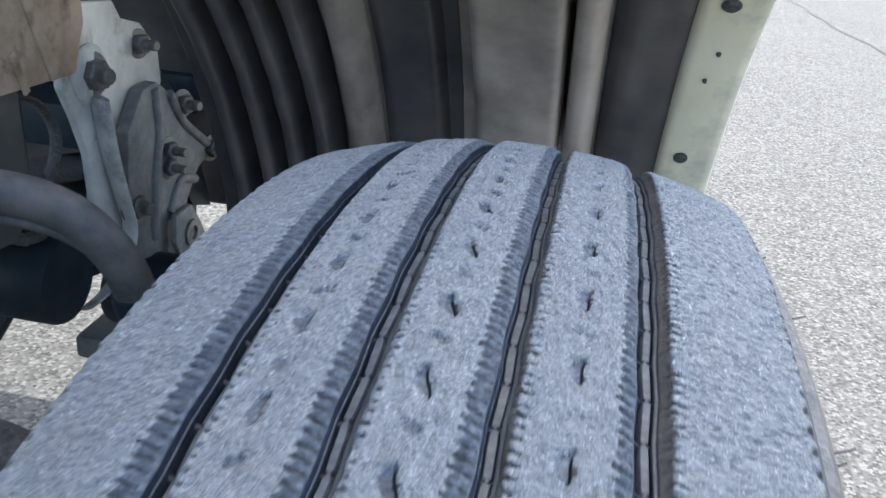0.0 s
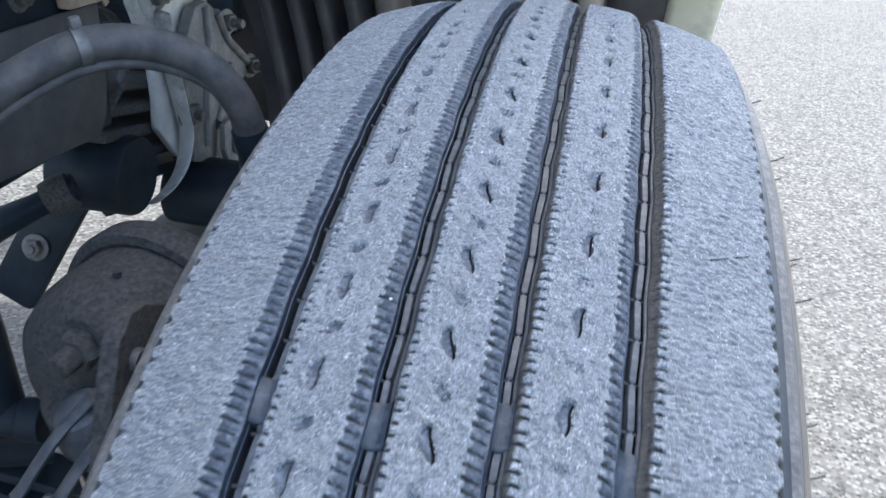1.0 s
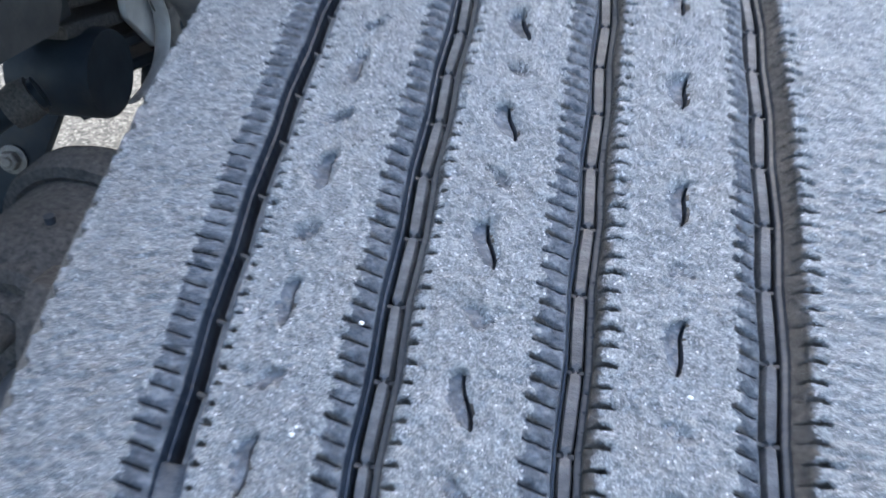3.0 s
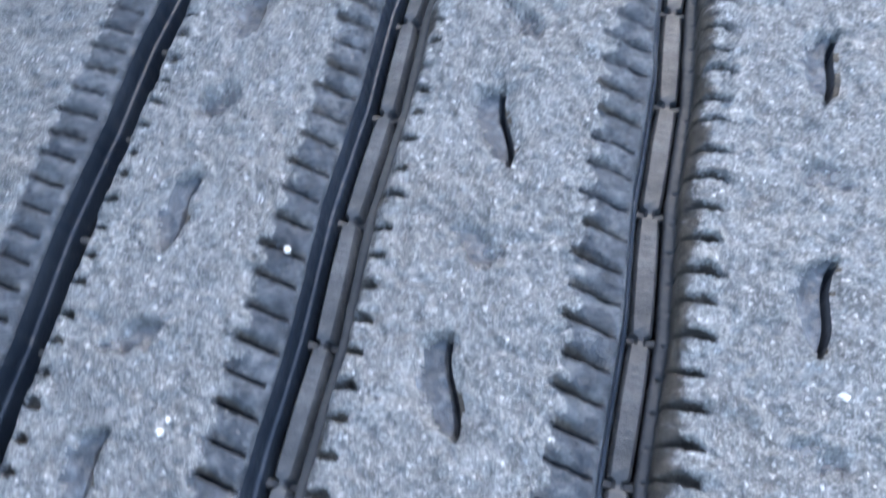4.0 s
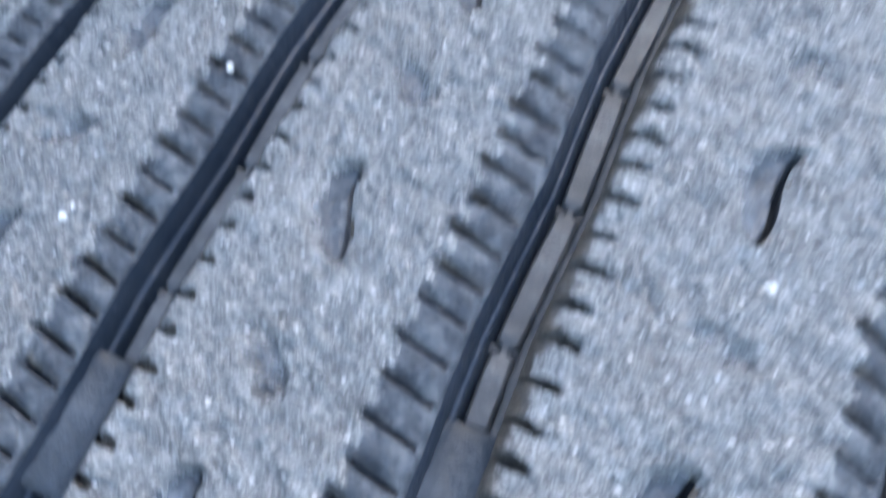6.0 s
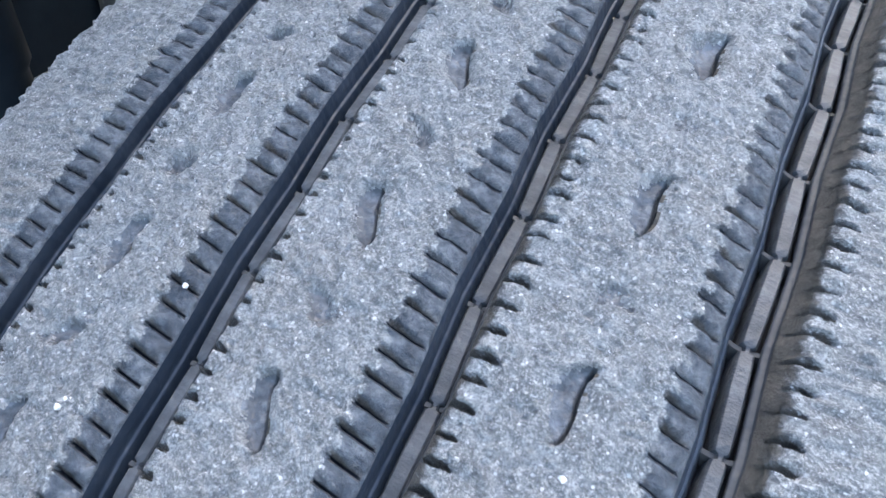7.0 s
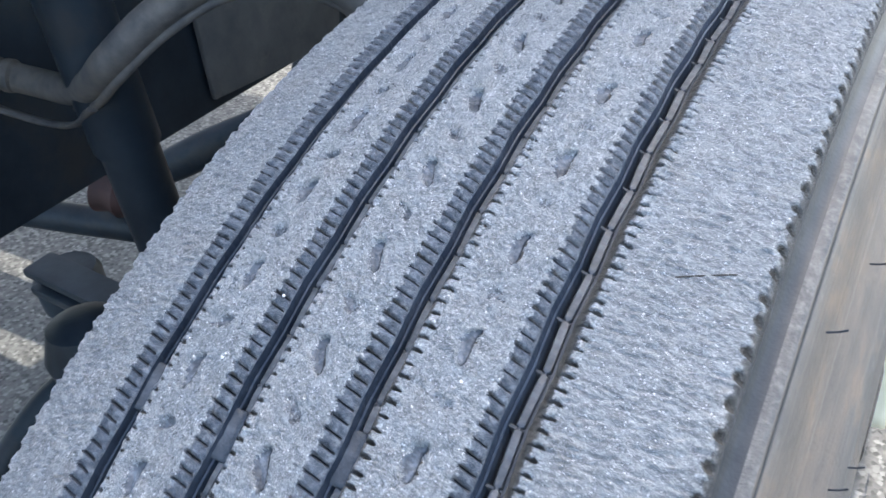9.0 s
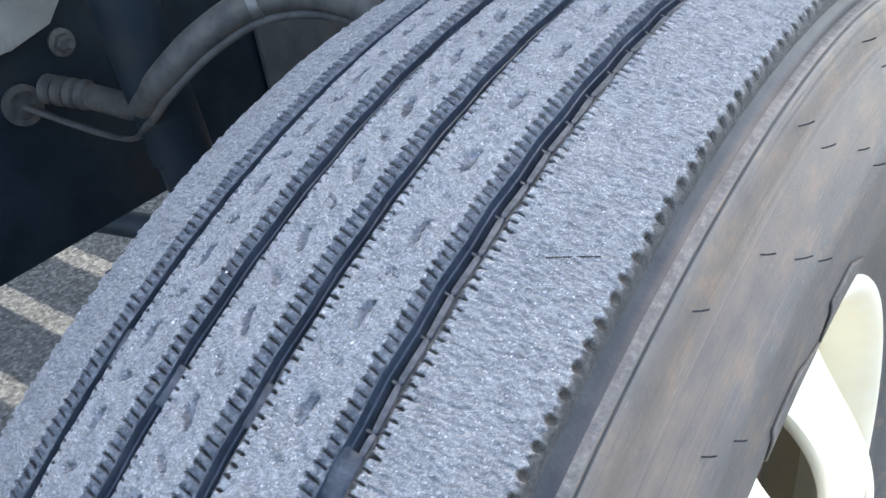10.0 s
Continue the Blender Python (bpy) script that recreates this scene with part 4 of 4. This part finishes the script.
part("back_plate", bm, PALE_STEEL, hanger, "pale grey steel plate")
bm = bmesh.new()
plate(bm, [(-0.01, 0.106), (0.02, 0.109), (0.045, 0.093), (0.10, 0.033), (0.15, 0.0), (0.148, -0.012), (0.113, -0.02), (0.098, -0.033), (0.072, -0.06), (0.029, -0.062), (0.023, -0.107), (-0.041, -0.08), (-0.054, 0.0), (-0.045, 0.068)], 0.016, SIDE_ON(-0.006), 0.004)
part("casting", bm, CASTPALE, hanger, "grey cast bracket with raised ribs")
for line in (((0.012, 0.103), (0.016, 0.05), (0.002, 0.0), (-0.006, -0.07)), ((0.045, 0.09), (0.072, 0.052), (0.10, 0.03), (0.148, -0.004)), ((0.098, -0.03), (0.06, -0.02), (0.03, -0.05))):
    bm = bmesh.new()
    tube(bm, [(0.0105, y, z) for y, z in line], 0.0058, 10, 6)
    part("rib", bm, CASTPALE, hanger)
bm = bmesh.new()
plate(bm, [(0.022, -0.05), (0.06, -0.048), (0.085, -0.08), (0.12, -0.15), (0.137, -0.187), (0.10, -0.21), (0.07, -0.18), (0.018, -0.085)], 0.008, SIDE_ON(0.016), 0.003)
part("lower_link", bm, CASTPALE, hanger, "grey link plate")
bm = bmesh.new()
lathe(bm, [(0.017, 0), (0.017, 0.004), (0.009, 0.005), (0.008, 0.001)], None, 24)
part("washer", bm, BOLT, hanger, "", True, toward((0.0235, 0.056, -0.084), (1, 0, 0)))
for x, y, z, r in ((-0.006, -0.08, 0.136, 0.0135), (-0.008, 0.016, 0.149, 0.0095), (0.010, 0.074, 0.071, 0.010), (0.010, 0.144, -0.004, 0.010), (0.010, 0.035, 0.026, 0.009), (0.010, 0.033, 0.006, 0.009), (0.004, -0.037, -0.018, 0.0115)):
    bolt(hanger, (x, y, z), (1, -0.25, 0.05), r, 0.026)
bm = bmesh.new()
lathe(bm, [(0.030, -0.012), (0.030, 0.004), (0.026, 0.007)], None, 28)
part("boss", bm, STEEL, hanger, "round boss under the large bolt", True, toward((-0.010, -0.08, 0.136), (1, 0, 0)))
bm = bmesh.new()
tube(bm, [(0.004, -0.085, 0.115), (0.006, -0.075, 0.05), (0.006, -0.06, 0.0), (0.006, -0.05, -0.04), (0.006, -0.068, -0.075), (0.004, -0.10, -0.092), (0.002, -0.136, -0.096)], lambda u: 0.017 - 0.007 * u, 14, 8, 0.25)
part("strap", bm, STEEL, hanger, "flat curved strap")
bm = bmesh.new()
plate(bm, [(0.067, 0.125), (0.114, 0.075), (0.173, -0.02), (0.205, -0.11), (0.15, -0.09), (0.10, 0.0)], 0.006, SIDE_ON(-0.026), 0.002)
part("wedge_plate", bm, CHASSIS, hanger, "dark wedge-shaped plate")
bm = bmesh.new()
plate(bm, [(0.02, 0.02), (0.12, 0.0), (0.185, -0.09), (0.165, -0.20), (0.11, -0.235), (0.03, -0.13)], 0.006, SIDE_ON(-0.036), 0.002)
part("lower_web", bm, CHASSIS, hanger, "dark web behind the link plate")

leaves = thing("leaf_spring", "black leaf spring pack with dusty leaf edges", "leaf spring", at=(-0.51, 0.55, 0.60))
for n in range(5):
    bm = bmesh.new()
    rows = []
    for q in range(9):
        y = -0.145 + q * 0.032 + 0.006 * n
        z = 0.100 - 0.028 * n - 0.22 * (y + 0.145)
        rows.append([bm.verts.new((x, y, z + h)) for x, h in ((-0.040, 0), (-0.038, 0.012), (0.026, 0.012), (0.029, 0.009), (0.029, 0.001), (0.026, -0.002), (-0.038, -0.002))])
    for a, b in zip(rows, rows[1:]):
        for i in range(7):
            bm.faces.new((a[i], a[(i + 1) % 7], b[(i + 1) % 7], b[i]))
    bm.faces.new(rows[0])
    bm.faces.new(rows[-1][::-1])
    part("leaf", bm, CAST if n < 3 else CHASSIS, leaves, "", False)

link = thing("shackle_link", "black painted shackle link with two dusty bolts", "link", at=(-0.595, 0.478, 0.517))
bm = bmesh.new()
box(bm, (0.062, 0.024, 0.27), pose(0, 0.0, 0, -14, 28, 0), 0.010)
part("link_plate", bm, CHASSIS, link)
bm = bmesh.new()
box(bm, (0.04, 0.02, 0.09), pose(0.055, 0.01, 0.045, 0, -30, 0), 0.008)
part("cross_plate", bm, CHASSIS, link)
for x, y, z in ((0.022, -0.002, 0.041), (-0.021, -0.026, -0.041)):
    bolt(link, (x, y, z), (0.1, -1, 0.25), 0.010)
for x, y, z, r, half_l in ((0.085, -0.03, 0.075, 0.046, 0.045), (0.150, 0.11, 0.0, 0.046, 0.05)):
    bm = bmesh.new()
    lathe(bm, [(0.012, -half_l), (r - 0.002, -half_l), (r, 0.005 - half_l), (r, half_l - 0.005), (r - 0.002, half_l), (0.012, half_l)], pose(x, y, z, 0, 90, 0), 28)
    part("bushing", bm, CHASSIS, link, "black rubber bushing")
bm = bmesh.new()
box(bm, (0.10, 0.13, 0.03), pose(0.105, 0.14, -0.075, 0, 0, 0), 0.006)
part("spring_seat", bm, DUSTY, link, "dusty blue-grey flat seat")

# ---- hose ----
hose = thing("coolant_hose", "thick dusty rubber hose arching over the brake chamber", "hose", at=(-0.25, 0.03, 0.86))
base = Vector((-0.25, 0.03, 0.86))
pts = [(-0.445, 0.0, 0.790), (-0.415, 0.008, 0.784), (-0.375, 0.006, 0.785), (-0.335, -0.006, 0.800), (-0.302, -0.012, 0.822), (-0.274, 0.006, 0.846), (-0.246, 0.031, 0.862), (-0.222, 0.057, 0.860), (-0.196, 0.074, 0.846), (-0.178, 0.084, 0.818), (-0.174, 0.094, 0.775), (-0.188, 0.11, 0.68), (-0.195, 0.12, 0.6)]
bm = bmesh.new()
tube(bm, [Vector(p) - base for p in pts[:11]], 0.0100, 22, 8)
part("hose_body", bm, HOSE, hose)
bm = bmesh.new()
tube(bm, [Vector(p) - base for p in ((-0.176, 0.087, 0.806), *pts[10:])], lambda u: 0.0112 + 0.001 * math.sin(9 * u), 20, 8)
part("hose_sleeve", bm, CHASSIS, hose, "dark brown worn sleeve")
bm = bmesh.new()
tube(bm, [Vector(p) - base + Vector((0.003, -0.002, -0.0112)) for p in pts[2:11]], 0.0032, 10, 6)
part("mould_seam", bm, HOSE, hose, "raised seam along the hose")
bm = bmesh.new()
lathe(bm, [(0.0100, -0.0034), (0.0113, -0.0032), (0.0106, -0.0014), (0.0106, 0.0014), (0.0113, 0.0032), (0.0100, 0.0034)], toward(Vector((-0.246, 0.031, 0.862)) - base, (0.052, 0.051, 0.014)), 32)
box(bm, (0.006, 0.008, 0.006), toward(Vector((-0.247, 0.030, 0.8745)) - base, (0.052, 0.051, 0.014)), 0.0015)
part("hose_clamp", bm, BOLT, hose, "worm-drive steel clamp")
for k in range(4):
    bm = bmesh.new()
    lathe(bm, [(0.009, 0), (0.0115, 0.002), (0.0115, 0.007), (0.009, 0.009)], toward(Vector((-0.428 - 0.009 * k, 0.005 - 0.004 * k, 0.787 + 0.002 * k)) - base, (-0.009, -0.004, 0.002)), 24)
    part("fitting_ring", bm, HOSE, hose)
bm = bmesh.new()
tube(bm, [Vector(p) - base for p in ((-0.470, -0.026, 0.785), (-0.440, -0.014, 0.772), (-0.400, -0.004, 0.762), (-0.365, -0.006, 0.768), (-0.335, -0.010, 0.786))], 0.0045, 10, 8, 0.5)
part("tie_strap", bm, HOSE, hose, "flat rubber strap under the hose")

# ---- brake chamber ----
chamber = thing("brake_chamber", "dusty cast brake chamber with clamp band and stud", "brake chamber", at=(-0.212, -0.002, 0.697))
axis = Vector((-0.16, -1.0, -0.05))
bm = bmesh.new()
lathe(bm, [(0.03, -0.040), (0.050, -0.038), (0.0580, -0.030), (0.0580, 0.010), (0.0570, 0.022), (0.052, 0.036), (0.043, 0.044), (0.024, 0.049), (0.010, 0.050)], toward((0, 0, 0), axis), 48)
part("chamber_body", bm, CAST, chamber)
bm = bmesh.new()
lathe(bm, [(0.0575, -0.022), (0.0640, -0.021), (0.0665, -0.017), (0.0668, -0.004), (0.0650, 0.0), (0.0600, 0.001), (0.0575, -0.001)], toward((0.002, 0.014, 0.001), axis), 56, False)
part("clamp_band", bm, CAST, chamber, "raised clamp band with rolled edges")
bm = bmesh.new()
stud = toward((-0.002, -0.040, 0.030), (-0.22, -1, -0.12))
lathe(bm, [(0.020, -0.012), (0.020, 0.002), (0.016, 0.006)], stud, 30)
part("boss", bm, CAST, chamber, "round cast boss under the nut")
bm = bmesh.new()
lathe(bm, [(0.0118, 0.005), (0.0118, 0.013), (0.010, 0.0155)], stud, 6)
lathe(bm, [(0.0068, 0.014), (0.0068, 0.026), (0.0055, 0.0275)], stud, 20)
part("stud_nut", bm, CAST, chamber, "hexagon nut on a stud")
bm = bmesh.new()
lathe(bm, [(0.0024, -0.004), (0.0024, 0.0006)], toward((0.002, -0.018, 0.0592), (0, -0.03, 1)), 14)
part("vent_hole", bm, RUB_FLOOR, chamber, "small dark vent hole")
bm = bmesh.new()
lathe(bm, [(0.012, -0.030), (0.026, -0.025), (0.033, -0.008), (0.034, 0.02), (0.02, 0.03)], pose(-0.004, -0.030, -0.026, 12, 0, 0), 32)
part("lower_housing", bm, CAST, chamber, "rounded lower housing")

arm = thing("bracket_arm", "dusty cast bracket arm with threaded bolt", "bracket", at=(-0.159, -0.088, 0.751))
bm = bmesh.new()
outline = [(0.010, 0.028), (-0.004, 0.031), (-0.016, 0.022), (-0.026, 0.002), (-0.040, -0.035), (-0.054, -0.09), (-0.062, -0.17), (-0.01, -0.17), (0.014, -0.09), (0.036, -0.02), (0.040, 0.01)]
plate(bm, outline, 0.010, Matrix(((0, 0, 1, -0.010), (1, 0, 0, 0), (0, 1, 0, 0), (0, 0, 0, 1))), 0.003)
part("arm_plate", bm, CAST, arm)
bm = bmesh.new()
way = (1, -0.15, -0.05)
lathe(bm, [(0.0056, 0.0), (0.0056, 0.004)], toward((0, -0.006, 0.008), way), 14)
for k in range(5):
    lathe(bm, [(0.0050, 0.016 + 0.0028 * k), (0.0057, 0.0174 + 0.0028 * k), (0.0050, 0.0188 + 0.0028 * k)], toward((0, -0.006, 0.008), way), 14)
part("threaded_bolt", bm, BOLT, arm)
bm = bmesh.new()
lathe(bm, [(0.0058, 0.006), (0.0066, 0.007), (0.0066, 0.013), (0.0058, 0.0145)], toward((0, -0.006, 0.008), way), 18)
part("sleeve_nut", bm, CAST, arm, "round steel nut on the bolt")

clevis = thing("slack_adjuster", "dusty blue-grey slack adjuster with two lever plates and cotter pins", "slack adjuster", at=(-0.205, -0.085, 0.675))
base = Vector((-0.205, -0.085, 0.675))
for top, bottom in (((-0.203, -0.073, 0.709), (-0.229, -0.099, 0.668)), ((-0.184, -0.078, 0.704), (-0.207, -0.104, 0.668))):
    bm = bmesh.new()
    p, q = Vector(top) - base, Vector(bottom) - base
    tube(bm, [p + (p - q) * 0.10, p, p * 0.6 + q * 0.4 + Vector((-0.002, -0.003, 0)), q, q + (q - p) * 0.06], lambda u: 0.0050 + 0.0022 * abs(2 * u - 1) ** 2, 14, 7, 0.55)
    part("lever_plate", bm, STEEL_BLUE, clevis, "worn blue-grey lever plate")
bm = bmesh.new()
lathe(bm, [(0.0028, 0.018), (0.0028, 0.030), (0.0040, 0.031), (0.0040, 0.035)], toward(Vector((-0.232, -0.100, 0.668)) - base, (1, -0.05, 0.03)), 16)
part("clevis_pin", bm, BOLT, clevis)
bm = bmesh.new()
lathe(bm, [(0.008, -0.036), (0.015, -0.030), (0.018, 0.012), (0.014, 0.026), (0.008, 0.030)], pose(0.002, 0.022, 0.004, 18, -14, 0), 24)
part("adjuster_body", bm, STEEL_BLUE, clevis, "dark cast adjuster body")
for x, y, z in ((0.0, -0.022, -0.010), (0.010, -0.012, 0.010)):
    bm = bmesh.new()
    tube(bm, [(x, y, z), (x + 0.003, y - 0.002, z - 0.008), (x + 0.001, y - 0.003, z - 0.016)], 0.0011, 6, 4)
    part("cotter_pin", bm, RUST, clevis, "thin rusty cotter pin")

# ---- shock absorber, axle and linkage ----
shock = thing("shock_absorber", "black painted shock absorber tube, dusty", "shock absorber", at=(-0.335, 0.012, 0.62))
bm = bmesh.new()
lathe(bm, [(0.015, 0), (0.0195, 0.005), (0.0195, 0.13), (0.0225, 0.135), (0.0225, 0.40), (0.012, 0.41)], toward((0.003, 0, -0.005), (-0.09, 0.0, 1)), 32)
part("tube", bm, CHASSIS, shock)
bm = bmesh.new()
lathe(bm, [(0.010, -0.05), (0.0135, -0.048), (0.0145, -0.03), (0.0125, -0.028), (0.0125, 0.018), (0.0145, 0.020), (0.0145, 0.034), (0.008, 0.036)], pose(0.006, -0.005, -0.006, 0, 90, 8), 26)
part("eye", bm, CHASSIS, shock, "mounting eye")

beam = thing("axle_beam", "black forged front axle beam in shadow", "axle", at=(-0.55, 0.05, 0.522))
bm = bmesh.new()
box(bm, (0.46, 0.034, 0.009), pose(0.19, 0, 0.010, 0, 6, 0), 0.003)
box(bm, (0.46, 0.012, 0.026), pose(0.19, 0, 0, 0, 6, 0), 0.003)
box(bm, (0.46, 0.034, 0.009), pose(0.19, 0, -0.011, 0, 6, 0), 0.003)
part("beam", bm, CHASSIS, beam)

knuckle = thing("steering_arm", "dark forged steering arm with ball joint", "steering arm", at=(-0.385, -0.03, 0.535))
bm = bmesh.new()
tube(bm, [(0.06, 0.08, 0.02), (0.0, 0.03, 0.035), (-0.05, -0.03, 0.01), (-0.07, -0.12, -0.05), (-0.06, -0.25, -0.1)], lambda u: 0.013 - 0.003 * u, 16, 8)
part("arm", bm, CHASSIS, knuckle)
bm = bmesh.new()
lathe(bm, [(0.012, -0.03), (0.03, -0.022), (0.034, 0.0), (0.026, 0.024), (0.012, 0.03)], pose(-0.005, -0.01, 0.06), 24)
part("ball_joint", bm, CHASSIS, knuckle)

rod = thing("tie_rod", "black tie rod with dull red rubber boot", "tie rod", at=(-0.80, 0.30, 0.44))
bm = bmesh.new()
tube(bm, [(-0.35, -0.10, -0.02), (-0.12, -0.02, -0.05), (-0.02, 0.01, -0.058), (0.03, 0.02, -0.06)], 0.022, 16, 6)
part("rod", bm, CHASSIS, rod)
bm = bmesh.new()
lathe(bm, [(0.018, -0.04), (0.030, -0.035), (0.026, -0.015), (0.032, 0.0), (0.026, 0.015), (0.030, 0.035), (0.016, 0.04)], toward((0.01, 0.0, 0.005), (1, 0.25, -0.15)), 24)
part("boot", bm, RED, rod, "dull red rubber boot")

stop = thing("bump_stop", "black rubber bump stop on its post", "bump stop", at=(-0.80, 0.19, 0.0))
bm = bmesh.new()
lathe(bm, [(0.05, 0.0), (0.05, 0.02), (0.034, 0.03), (0.034, 0.34), (0.042, 0.345), (0.043, 0.385), (0.038, 0.395), (0.01, 0.398)], None, 30)
part("post", bm, CHASSIS, stop)

# ---- added slabs above and beside the view, to shade chassis and ground ----
cab = thing("cab_shade", "added dark slabs, out of view, that shade the chassis and the ground", "cab", at=(-0.47, 0.05, 1.16))
bm = bmesh.new()
box(bm, (0.40, 0.56, 0.05), pose(0, -0.14, 0), 0.01)
part("shade_slab", bm, CHASSIS, cab)
bm = bmesh.new()
box(bm, (0.05, 0.56, 0.3), pose(-0.17, -0.14, 0.17), 0.01)
part("shade_upright", bm, CHASSIS, cab)
# two more added slabs darken the ground at left, with a gap for sun
for y0, y1 in ((-0.9, 0.74), (1.22, 2.0)):
    bm = bmesh.new()
    box(bm, (1.5, y1 - y0, 0.12), pose(-1.53, (y0 + y1) / 2 - 0.05, 0.0), 0.02)
    part("ground_shade_slab", bm, CHASSIS, cab, "added dark slab that keeps sky light off the left ground")

# ---- a rod across, behind the shock absorber ----
track = thing("track_rod", "black track rod with dull dusty end", "rod", at=(-0.555, 0.31, 0.575))
bm = bmesh.new()
tube(bm, [(-0.10, -0.06, -0.045), (-0.03, -0.02, -0.012), (0.03, 0.02, 0.018), (0.07, 0.05, 0.038)], lambda u: 0.017 + 0.004 * math.sin(6 * u), 16, 6)
part("rod", bm, CHASSIS, track)
bm = bmesh.new()
lathe(bm, [(0.010, -0.016), (0.019, -0.014), (0.021, 0.0), (0.019, 0.014), (0.010, 0.016)], toward((0.055, 0.04, 0.03), (0.06, 0.04, 0.03)), 24)
part("rod_end", bm, CAST, track, "dull dusty rod end")
